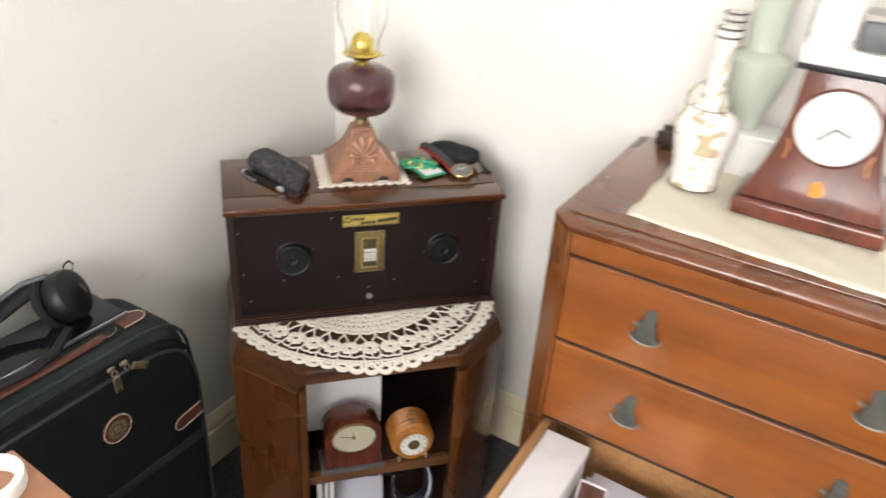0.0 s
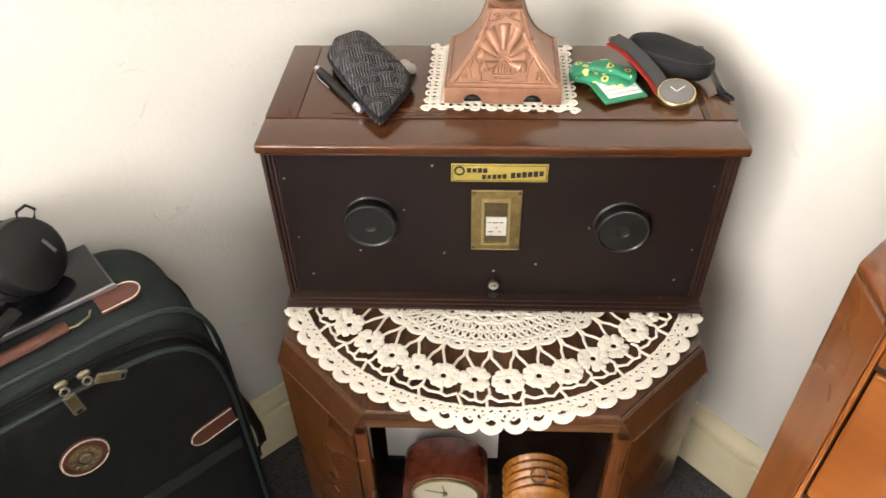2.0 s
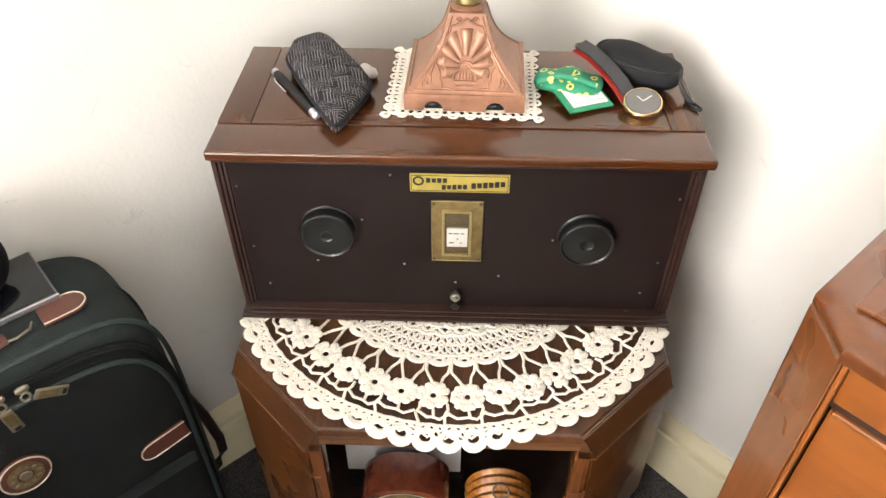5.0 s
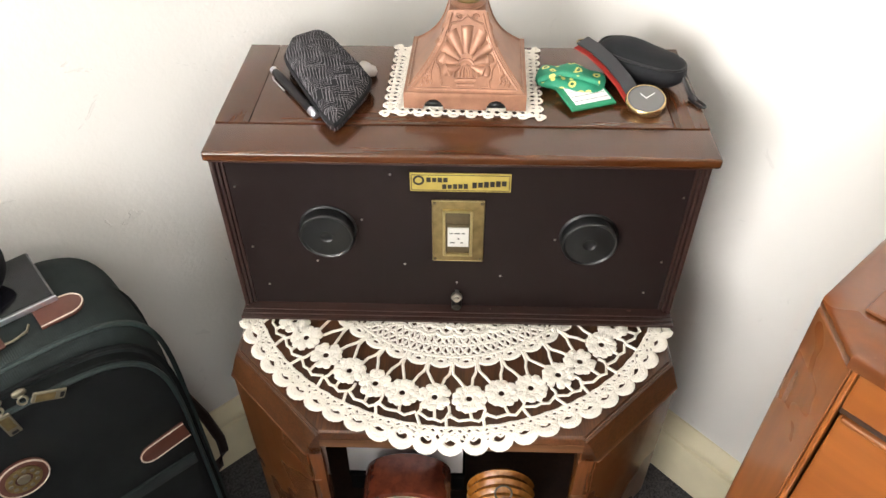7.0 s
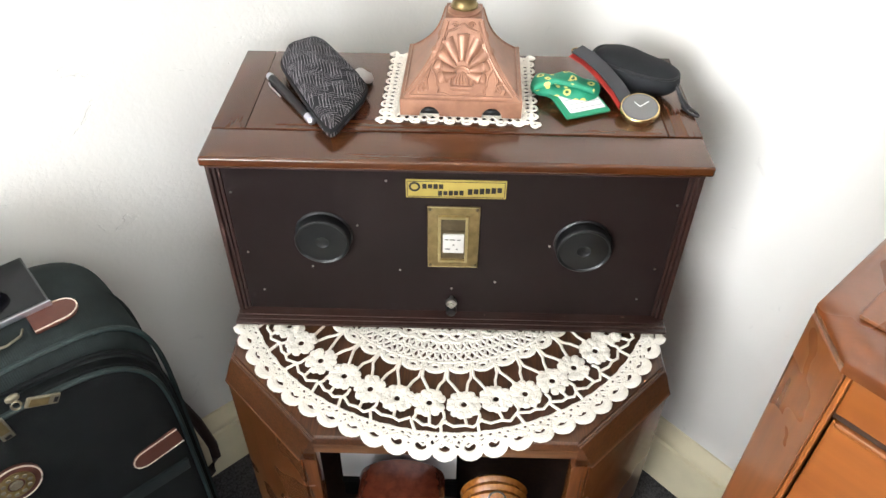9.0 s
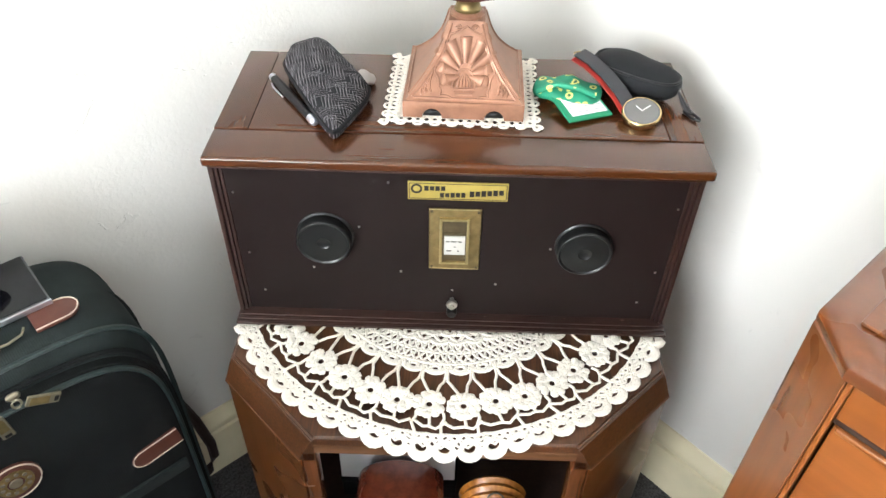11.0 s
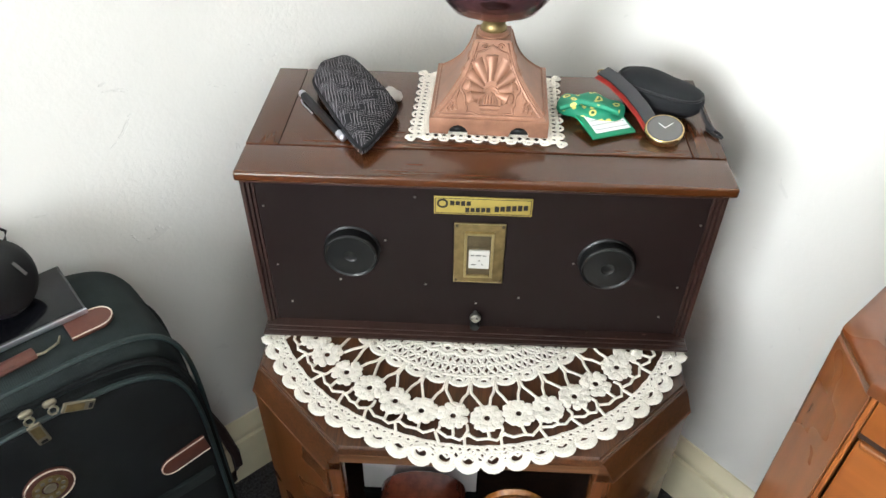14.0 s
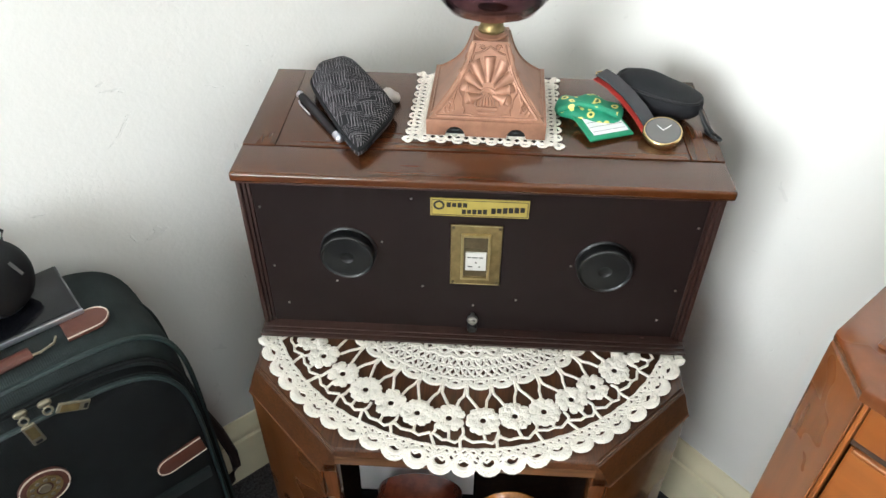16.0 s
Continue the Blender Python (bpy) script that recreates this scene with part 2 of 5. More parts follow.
M_LEATHERDARK = plain("dark_leather", (0.020, 0.009, 0.007), 0.5, vary=0.3, scale=90)
M_STITCH = plain("pale_stitching", (0.52, 0.44, 0.36), 0.8, vary=0.1)
M_ZIP = plain("antique_brass_puller", (0.27, 0.24, 0.175), 0.45, 0.75, vary=0.35, scale=200)
M_RUBBER = plain("black_soft_plastic", (0.006, 0.006, 0.007), 0.42, vary=0.2)
M_RUBBER.node_tree.nodes["Principled BSDF"].inputs["Specular IOR Level"].default_value = 0.3
M_GLOSSBLK = plain("black_screen", (0.006, 0.006, 0.008), 0.08, coat=0.15, vary=0.05, relief=0)
M_GLOSSBLK.node_tree.nodes["Principled BSDF"].inputs["Specular IOR Level"].default_value = 0.3
M_GREYPL = plain("grey_plastic", (0.09, 0.09, 0.095), 0.45, vary=0.1)
M_SILVER = plain("silver_edge", (0.60, 0.62, 0.68), 0.3, 0.9, vary=0.1)
M_NEOPRENE = plain("black_neoprene", (0.0075, 0.0078, 0.0095), 0.7, vary=0.2, scale=300, relief=0.35)
M_NEOPRENE.node_tree.nodes["Principled BSDF"].inputs["Specular IOR Level"].default_value = 0.25
M_GOLD = plain("pale_gold", (0.66, 0.50, 0.25), 0.25, 1.0, vary=0.12)
M_ZIGZAG = zigzag_cloth()
M_RINGED = ringed_cloth()
M_GREEN = plain("green_card", (0.012, 0.23, 0.11), 0.5, vary=0.1)
M_PAPER = plain("white_paper", (0.76, 0.76, 0.77), 0.7, vary=0.05, relief=0.05)
M_PAPERGREY = plain("lilac_paper", (0.60, 0.60, 0.68), 0.7, vary=0.06, relief=0.05)
M_RED = plain("red_leather", (0.28, 0.018, 0.012), 0.5, vary=0.2)
M_STRAP = plain("grey_strap", (0.026, 0.027, 0.031), 0.55, vary=0.15)
M_DIALGREY = plain("grey_dial", (0.125, 0.122, 0.118), 0.5, vary=0.08)
M_STONE = plain("grey_tissue", (0.42, 0.40, 0.38), 0.8, vary=0.3)
M_CLOCK = wood("red_mahogany_clock", (0.062, 0.0150, 0.0090), (0.165, 0.038, 0.0190), "Z", 20, (0.15, 0.3), 0.6)
M_ORANGE = wood("orange_turned_wood", (0.32, 0.10, 0.015), (0.55, 0.22, 0.04), "Y", 30, (0.2, 0.35), 0.5)
M_DIAL = plain("cream_dial", (0.50, 0.47, 0.36), 0.4, vary=0.08)
M_DIALWHITE = plain("white_enamel", (0.80, 0.80, 0.77), 0.25, coat=0.3, vary=0.04)
M_INLAY = plain("satinwood_inlay", (0.60, 0.26, 0.05), 0.3, vary=0.15)
M_CELADON = plain("celadon_china", (0.47, 0.52, 0.44), 0.2, coat=0.4, vary=0.12, scale=12)
M_CHINA = floral_china()
M_RUNNER = plain("cream_linen", (0.68, 0.64, 0.52), 0.9, vary=0.06, scale=300, relief=0.3)
M_CLAY = plain("brown_table_top", (0.42, 0.20, 0.11), 0.5, vary=0.35, scale=35)
M_TAPE = plain("white_tape", (0.80, 0.80, 0.80), 0.4, vary=0.04)
M_BLUEBLK = plain("dark_blue_plastic", (0.012, 0.014, 0.03), 0.3, vary=0.2)
M_PHOTO = plain("dark_print", (0.10, 0.05, 0.04), 0.3, vary=0.7, scale=60)


# ---- mesh helpers ----
def part(name, bm, mat, parent=None, label="", smooth=True, bev=0.0, seg=2, m=None):
    """One mesh object from a bmesh, under a thing or a part."""
    me = bpy.data.meshes.new(name)
    bmesh.ops.recalc_face_normals(bm, faces=bm.faces[:])
    if bev:
        sharp = [e for e in bm.edges if len(e.link_faces) == 2 and e.calc_face_angle(0) > 0.6]
        bmesh.ops.bevel(bm, geom=sharp, offset=bev, segments=seg, affect="EDGES", profile=0.6, clamp_overlap=True)
    bm.to_mesh(me)
    bm.free()
    if smooth:
        me.polygons.foreach_set("use_smooth", [True] * len(me.polygons))
        me.set_sharp_from_angle(angle=radians(38))
    me.materials.append(mat)
    ob = new(name, me)
    if parent:
        ob.parent = parent
    if m is not None:
        ob.matrix_basis = m
    if label:
        tagged(ob, label)
    return ob


def thing(name, label, category, m=None, group="", kind=""):
    e = new(name)
    e.empty_display_size = 0.05
    if m is not None:
        e.matrix_world = m
    return tagged(e, label, category, group, kind)


def box(x0, x1, y0, y1, z0, z1, bm=None, m=None):
    bm = bm or bmesh.new()
    mm = Matrix.Translation(((x0 + x1) / 2, (y0 + y1) / 2, (z0 + z1) / 2)) @ Matrix.Diagonal((abs(x1 - x0), abs(y1 - y0), abs(z1 - z0), 1))
    bmesh.ops.create_cube(bm, size=1, matrix=(m or Matrix()) @ mm)
    return bm


def lathe(profile, n=40, bm=None, m=None, caps=True):
    """A body turned about z from (radius, height) pairs."""
    bm = bm or bmesh.new()
    m = m or Matrix()
    rings = [[bm.verts.new(m @ Vector((r * math.cos(2 * math.pi * k / n), r * math.sin(2 * math.pi * k / n), z))) for k in range(n)] for r, z in profile]
    for a, b in zip(rings, rings[1:]):
        for k in range(n):
            bm.faces.new((a[k], a[(k + 1) % n], b[(k + 1) % n], b[k]))
    if caps:
        for r in (rings[0], rings[-1]):
            bm.faces.new(r)
    return bm


def prism(points, z0, z1, bm=None, m=None):
    """An upright prism over a plan outline."""
    bm = bm or bmesh.new()
    m = m or Matrix()
    lo = [bm.verts.new(m @ Vector((x, y, z0))) for x, y in points]
    hi = [bm.verts.new(m @ Vector((x, y, z1))) for x, y in points]
    bm.faces.new(lo[::-1]), bm.faces.new(hi)
    for k in range(len(points)):
        j = (k + 1) % len(points)
        bm.faces.new((lo[k], lo[j], hi[j], hi[k]))
    return bm


def tube(pts, r, closed=False, n=5, bm=None, flat=1.0):
    """A cord of round section along a line of points; flat squeezes its height."""
    bm = bm or bmesh.new()
    pts = [Vector(p) for p in pts]
    k = len(pts)
    rings = []
    for i, p in enumerate(pts):
        a, b = (pts[i - 1], pts[(i + 1) % k]) if closed else (pts[max(i - 1, 0)], pts[min(i + 1, k - 1)])
        d = (b - a).normalized() if (b - a).length > 1e-9 else Vector((1, 0, 0))
        up = Vector((0, 0, 1)) if abs(d.z) < 0.9 else Vector((1, 0, 0))
        s = d.cross(up).normalized()
        w = s.cross(d)
        rr = r(i / (k - 1)) if callable(r) else r
        rings.append([bm.verts.new(p + s * (rr * math.cos(2 * math.pi * j / n)) + w * (rr * flat * math.sin(2 * math.pi * j / n))) for j in range(n)])
    for i in range(k if closed else k - 1):
        a, b = rings[i], rings[(i + 1) % k]
        for j in range(n):
            bm.faces.new((a[j], a[(j + 1) % n], b[(j + 1) % n], b[j]))
    if not closed:
        bm.faces.new(rings[0][::-1]), bm.faces.new(rings[-1])
    return bm


def blob(sx, sy, sz, power=2.6, nu=40, nv=20, bm=None, m=None, shape=None):
    """A cushion-like body (superellipsoid), with a shape function on its points."""
    bm = bm or bmesh.new()
    m = m or Matrix()

    def sp(v):
        return math.copysign(abs(v) ** (2 / power), v)
    rows = []
    for i in range(1, nv):
        t = -math.pi / 2 + math.pi * i / nv
        row = []
        for j in range(nu):
            p = 2 * math.pi * j / nu
            q = Vector((sx * sp(math.cos(t)) * sp(math.cos(p)), sy * sp(math.cos(t)) * sp(math.sin(p)), sz * sp(math.sin(t))))
            row.append(bm.verts.new(m @ (shape(q) if shape else q)))
        rows.append(row)
    for a, b in zip(rows, rows[1:]):
        for j in range(nu):
            bm.faces.new((a[j], a[(j + 1) % nu], b[(j + 1) % nu], b[j]))
    bm.faces.new(rows[0][::-1]), bm.faces.new(rows[-1])
    return bm


def arc(cx, cy, r, a0, a1, n, z=0.0):
    return [(cx + r * math.cos(a0 + (a1 - a0) * k / n), cy + r * math.sin(a0 + (a1 - a0) * k / n), z) for k in range(n + 1)]


def lens_disc(r, h, n=32, bm=None, m=None, dome=0.3):
    return lathe([(r, 0), (r, h * (1 - dome)), (r * 0.93, h), (0.0005, h)], n, bm, m)


FACE_OUT = pose(0, 0, 0, 90, 0, 0)      # turns a body's up into -y, out of a front panel


# ---- the room ----
def room():
    t = 0.12
    floor = part("floor", box(FAR_U - t, WALL_R + t, FAR_V - t, WALL_L + t, -0.1, 0), M_CARPET, m=ROOM, smooth=False)
    tagged(floor, "dark grey speckled short-pile carpet", "floor", kind="structure")
    ceiling = part("ceiling", box(FAR_U - t, WALL_R + t, FAR_V - t, WALL_L + t, HIGH, HIGH + 0.1), M_CEIL, m=ROOM, smooth=False)
    tagged(ceiling, "plain white painted ceiling", "ceiling", kind="structure")
    walls = {
        "wall_east": box(WALL_R, WALL_R + t, FAR_V - t, WALL_L + t, 0, HIGH),
        "wall_north": box(FAR_U, WALL_R, WALL_L, WALL_L + t, 0, HIGH),
    }
    bm = box(FAR_U - t, FAR_U, FAR_V - t, WIN[0], 0, HIGH)
    box(FAR_U - t, FAR_U, WIN[1], WALL_L + t, 0, HIGH, bm)
    box(FAR_U - t, FAR_U, WIN[0], WIN[1], 0, WIN[2], bm)
    box(FAR_U - t, FAR_U, WIN[0], WIN[1], WIN[3], HIGH, bm)
    walls["wall_west"] = bm
    bm = box(FAR_U, FILL_WIN[0], FAR_V - t, FAR_V, 0, HIGH)
    box(FILL_WIN[1], WALL_R, FAR_V - t, FAR_V, 0, HIGH, bm)
    box(FILL_WIN[0], FILL_WIN[1], FAR_V - t, FAR_V, 0, FILL_WIN[2], bm)
    box(FILL_WIN[0], FILL_WIN[1], FAR_V - t, FAR_V, FILL_WIN[3], HIGH, bm)
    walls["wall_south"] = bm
    for name, b in walls.items():
        tagged(part(name, b, M_WALL, m=ROOM, smooth=False), "off-white painted plaster wall with small chips", "wall", kind="structure")
    # skirting boards with a stepped, rounded top
    prof = [(0, 0), (0.021, 0), (0.0195, 0.086), (0.0185, 0.0885), (0.0135, 0.0895), (0.0130, 0.0925), (0.0155, 0.0945), (0.0160, 0.099), (0.0140, 0.105), (0.0085, 0.111), (0.0060, 0.117), (0.0030, 0.122), (0, 0.122)]
    for name, m, length in (("baseboard_east", pose(WALL_R, WALL_L, 0, 0, 0, 180), WALL_L - FAR_V),
                            ("baseboard_north", pose(WALL_R, WALL_L, 0, 0, 0, -90), WALL_R - FAR_U)):
        bm = bmesh.new()
        a = [bm.verts.new((x, 0.0, z)) for x, z in prof]
        b = [bm.verts.new((x, length if name.endswith("east") else -length, z)) for x, z in prof]
        bm.faces.new(a), bm.faces.new(b[::-1])
        for k in range(len(prof)):
            j = (k + 1) % len(prof)
            bm.faces.new((a[k], a[j], b[j], b[k]))
        tagged(part(name, bm, M_SKIRT, m=ROOM @ m), "cream painted wooden skirting board", "skirting board", kind="structure")
    # the two unseen windows, the second added for fill, each built in its own axes: x out of the wall, y along it
    for name, (y0, y1, z0, z1), m in (("window_1", WIN, ROOM @ pose(FAR_U, 0, 0)), ("fill_window", FILL_WIN, ROOM @ pose(0, FAR_V, 0, 0, 0, 90) @ Matrix.Diagonal((1, -1, 1, 1)))):
        win = thing(name, "unseen white painted sash window with clear panes", "window", kind="structure")
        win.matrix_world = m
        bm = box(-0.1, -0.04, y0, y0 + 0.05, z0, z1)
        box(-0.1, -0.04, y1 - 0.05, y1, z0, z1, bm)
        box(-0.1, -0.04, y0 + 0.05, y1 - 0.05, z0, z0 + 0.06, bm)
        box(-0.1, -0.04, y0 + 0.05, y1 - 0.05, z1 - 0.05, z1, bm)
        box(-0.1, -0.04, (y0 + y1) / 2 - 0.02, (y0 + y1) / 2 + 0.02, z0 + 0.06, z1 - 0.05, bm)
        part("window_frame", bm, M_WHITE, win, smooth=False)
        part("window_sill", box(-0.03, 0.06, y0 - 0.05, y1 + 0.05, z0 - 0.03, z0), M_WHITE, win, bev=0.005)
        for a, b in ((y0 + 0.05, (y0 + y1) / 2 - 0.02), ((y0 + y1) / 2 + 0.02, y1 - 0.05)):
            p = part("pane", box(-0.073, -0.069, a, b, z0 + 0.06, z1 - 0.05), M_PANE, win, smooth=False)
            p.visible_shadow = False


room()

# ---- corner cabinet ----
TOP = 0.470                             # height of its top
LIDZ = 0.692                            # height of the wireless set's lid
PLAN = [(-0.150, -0.164), (0.142, -0.164), (0.240, -0.069), (0.240, 0.195), (-0.249, 0.195), (-0.249, -0.066)]


def inset(points, d):
    """The outline moved inwards by d (convex, counter-clockwise)."""
    out = []
    k = len(points)
    for i in range(k):
        p0, p1, p2 = Vector(points[i - 1]), Vector(points[i]), Vector(points[(i + 1) % k])
        n1, n2 = (p1 - p0).normalized(), (p2 - p1).normalized()
        n1, n2 = Vector((-n1.y, n1.x)), Vector((-n2.y, n2.x))
        b = (n1 + n2).normalized()
        out.append(tuple(p1 + b * (d / b.dot(n1))))
    return out


def cabinet():
    c = thing("corner_cabinet", "dark walnut open-fronted cabinet with canted corners and a moulded top", "cabinet")
    # a flat board with a groove, then a deep sloped moulding along the canted and straight sides, cut off flush at the front
    def edged(d, front):
        p = inset(PLAN, d)
        e0, e1 = (Vector(p[5]) - Vector(p[0])).normalized(), (Vector(p[2]) - Vector(p[1])).normalized()
        k0, k1 = (front - p[0][1]) / e0.y, (front - p[1][1]) / e1.y
        return [(p[0][0] + e0.x * k0, front), (p[1][0] + e1.x * k1, front)] + p[2:]
    bm = bmesh.new()
    rows = [[bm.verts.new((x, y, TOP - h)) for x, y in edged(d, fr)] for d, fr, h in
            ((0.0150, -0.1590, 0.0), (0.0142, -0.1605, 0.0022), (0.0142, -0.1612, 0.0036), (0.0126, -0.1612, 0.0040), (0.0122, -0.1618, 0.0062), (0.0122, -0.1618, 0.0240), (0.018, -0.1560, 0.0242))]
    for p, q in zip(rows, rows[1:]):
        for k in range(len(p)):
            bm.faces.new((p[k], p[(k + 1) % len(p)], q[(k + 1) % len(p)], q[k]))
    bm.faces.new(rows[0]), bm.faces.new(rows[-1][::-1])
    part("top", bm, M_CABTOP, c, "dark top with a grooved edge")
    section = [(0.0119, 0.0050), (0.0108, 0.0052), (0.0080, 0.0105), (0.0012, 0.0330), (0.0, 0.0350), (0.0, 0.0375), (0.0119, 0.0375)]
    for i, j in ((1, 2), (2, 3), (4, 5), (5, 0)):
        bm = bmesh.new()
        ends = [[bm.verts.new((*edged(d, -0.1630)[e], TOP - h)) for d, h in section] for e in (i, j)]
        for k in range(len(section)):
            q = (k + 1) % len(section)
            bm.faces.new((ends[0][k], ends[0][q], ends[1][q], ends[1][k]))
        bm.faces.new(ends[0][::-1]), bm.faces.new(ends[1])
        part("edge_moulding", bm, M_CABTOP, c, "sloped walnut moulding")
    low = edged(0.0, -0.1632)
    for i, j in ((1, 2), (5, 0)):
        part("edge_bead", tube([(*low[i], TOP - 0.0372), (*low[j], TOP - 0.0372)], 0.0012, False, 6), M_CABEDGE, c, "worn lighter edge line")
    rail = edged(0.0122, -0.1620)
    part("front_rail", box(rail[0][0], rail[1][0], -0.1629, -0.1619, TOP - 0.0238, TOP - 0.0110), M_CABEDGE, c, "lighter walnut front rail", bev=0.001)
    z1 = TOP - 0.038
    body = inset(PLAN, 0.001)
    inner = inset(PLAN, 0.021)

    def panel(name, i, j, mat=M_CAB, z0=0.0):
        return part(name, prism([body[i], body[j], inner[j], inner[i]], z0, z1), mat, c, bev=0.0015)
    panel("canted_panel", 1, 2), panel("canted_panel", 5, 0)
    panel("side_panel", 2, 3), panel("side_panel", 4, 5)
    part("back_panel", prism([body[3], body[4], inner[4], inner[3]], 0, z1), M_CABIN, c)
    for x0, x1 in ((body[0][0] + 0.002, body[0][0] + 0.016), (body[1][0] - 0.018, body[1][0] - 0.002)):
        part("stile", box(x0, x1, -0.1630, -0.146, 0.0, TOP - 0.0243), M_CAB, c, bev=0.0015)
    lip = inset(PLAN, 0.0215)
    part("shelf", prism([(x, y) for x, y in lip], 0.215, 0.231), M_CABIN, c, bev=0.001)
    part("shelf_edge", box(body[0][0] + 0.0165, body[1][0] - 0.0185, -0.160, lip[0][1] - 0.0005, 0.214, 0.232), M_CABEDGE, c, bev=0.002)
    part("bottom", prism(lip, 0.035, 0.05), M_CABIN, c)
    part("plinth", box(body[0][0] + 0.0165, body[1][0] - 0.0185, -0.155, -0.14, 0.0, 0.05), M_CAB, c, bev=0.002)


cabinet()


# ---- round crocheted doily ----
def doily():
    d = thing("lace_doily", "round cream crocheted cotton doily under the wireless set", "doily")
    cx, cy = -0.0036, 0.083
    rnd = random.Random(5)
    edge = inset(PLAN, 0.004)
    lo, hi = -0.2480, 0.2370               # its sides are turned under along these lines

    def out(x, y):
        worst = -1.0
        for i in range(2):
            p, q = Vector(edge[i - 1]), Vector(edge[i])
            e = (q - p).normalized()
            worst = max(worst, (x - p.x) * e.y - (y - p.y) * e.x)
        e = Vector(edge[2]) - Vector(edge[1])
        e.normalize()
        return max(worst, (x - edge[1][0]) * e.y - (y - edge[1][1]) * e.x)

    def P(rad, ang, lift=0.0):
        x, y = cx + rad * math.sin(ang), cy - rad * math.cos(ang)
        z = TOP + 0.0034 + lift + 0.0006 * math.sin(37 * x + 11 * y)
        if x < lo:
            x, z = 2 * lo - x, TOP + 0.0014
        elif x > hi:
            x, z = 2 * hi - x, TOP + 0.0014
        if y > -0.023:                     # under the set it is drawn in
            x, z = max(-0.236, min(0.230, x)), TOP + 0.0016
        o = out(x, y)
        if o > 0:
            z -= 0.75 * o
        return (x, y, z)

    def ring(bm, rad, wob=0.0, k=0, rr=0.0016, n=240, a0=0.0):
        tube([P(rad + wob * abs(math.sin(k * (2 * math.pi * i / n) / 2 + a0)), 2 * math.pi * i / n) for i in range(n)], rr, True, 5, bm, 0.6)

    def zig(bm, r0, r1, k, rr=0.0016, shift=0.0):
        pts = []
        s = 2 * math.pi / k
        for i in range(k):
            a = s * (i + shift) + rnd.uniform(-0.08, 0.08) * s
            pts += [P(r0, a), P((r0 + r1) / 2, a + s * 0.2), P(r1, a + s * 0.5), P((r0 + r1) / 2, a + s * 0.8)]
        tube(pts, rr, True, 5, bm, 0.7)

    # dense heart
    bm = bmesh.new()
    for rad in (0.012, 0.024, 0.037, 0.05):
        ring(bm, rad, rr=0.0045, n=60)
    zig(bm, 0.050, 0.066, 40, 0.0024)
    ring(bm, 0.068, rr=0.0035)
    zig(bm, 0.068, 0.084, 48, 0.0024)
    ring(bm, 0.087, rr=0.0036)
    part("centre", bm, M_LACE, d)
    for rad, ph in ((0.0930, 0.0), (0.1055, math.pi / 2), (0.1180, 0.0)):
        bm = bmesh.new()
        ring(bm, rad, 0.0040, 39, 0.0034, 273, ph)
        if rad < 0.115:
            zig(bm, rad + 0.003, rad + 0.013, 39, 0.0023, 0.0 if ph else 0.5)
        part("inner_ring", bm, M_LACE, d)
    bm = bmesh.new()
    zig(bm, 0.1215, 0.1340, 52, 0.0020)
    zig(bm, 0.1215, 0.1340, 52, 0.0020, 0.5)
    ring(bm, 0.1345, rr=0.0020)
    zig(bm, 0.1350, 0.1475, 52, 0.0020)
    zig(bm, 0.1350, 0.1475, 52, 0.0020, 0.5)
    part("inner_net", bm, M_LACE, d)
    # inner scallops, one to each open gap, each with a small hole
    step = 2 * math.pi / 39
    bm = bmesh.new()
    ring(bm, 0.1495, rr=0.0024)
    for i in range(39):
        a = step * (i + 0.5) + 0.05 * step * rnd.uniform(-1, 1)
        tube([P(0.1560 + 0.0040 * math.sin(t), a + 0.0054 * math.cos(t) / 0.156) for t in [2 * math.pi * q / 12 for q in range(12)]], 0.0025, True, 6, bm, 0.6)
        tube([P(0.1520 + 0.0098 * math.sin(math.pi * q / 8), a - step * 0.47 * math.cos(math.pi * q / 8)) for q in range(9)], 0.0034, False, 6, bm, 0.5)
    part("inner_border", bm, M_LACE, d)
    # forked strands from each notch to the two flowers beyond it, leaving six-sided gaps
    bm = bmesh.new()
    for i in range(39):
        a = step * i
        j = rnd.uniform(-0.07, 0.07) * step
        fork = rnd.uniform(0.168, 0.173)
        for e in (-1, 1):
            tube([P(0.1545, a + 0.02 * e * step), P(0.1630, a + 0.035 * e * step + j * 0.5, 0.0008), P(fork, a + 0.07 * e * step + j), P(0.1785, a + 0.22 * e * step + j), P(0.1885, a + rnd.uniform(0.30, 0.40) * e * step)], 0.0016, False, 5, bm)
    part("spokes", bm, M_LACE, d)
    # ring of flowers: lumpy merged petals round a small open eye, each touching the next
    for i in range(39):
        a = step * (i + 0.5) + rnd.uniform(-0.010, 0.010)
        fr = 0.2035 + rnd.uniform(-0.0022, 0.0022)
        bm = bmesh.new()
        tube([P(fr + 0.0066 * math.sin(t), a + 0.0066 * math.cos(t) / fr, 0.0008) for t in [2 * math.pi * q / 14 for q in range(14)]], 0.0036, True, 6, bm, 0.45)
        turn = rnd.uniform(0, 1)
        n_pet = rnd.choice((5, 6, 6))
        for q in range(n_pet):
            t = 2 * math.pi * (q + turn) / n_pet + rnd.uniform(-0.12, 0.12)
            off = rnd.uniform(0.0118, 0.0134)
            for w in (-0.27, 0.0, 0.27):      # each petal is three stitched lobes
                o2 = off + (-0.0030 if w == 0 else 0.0)
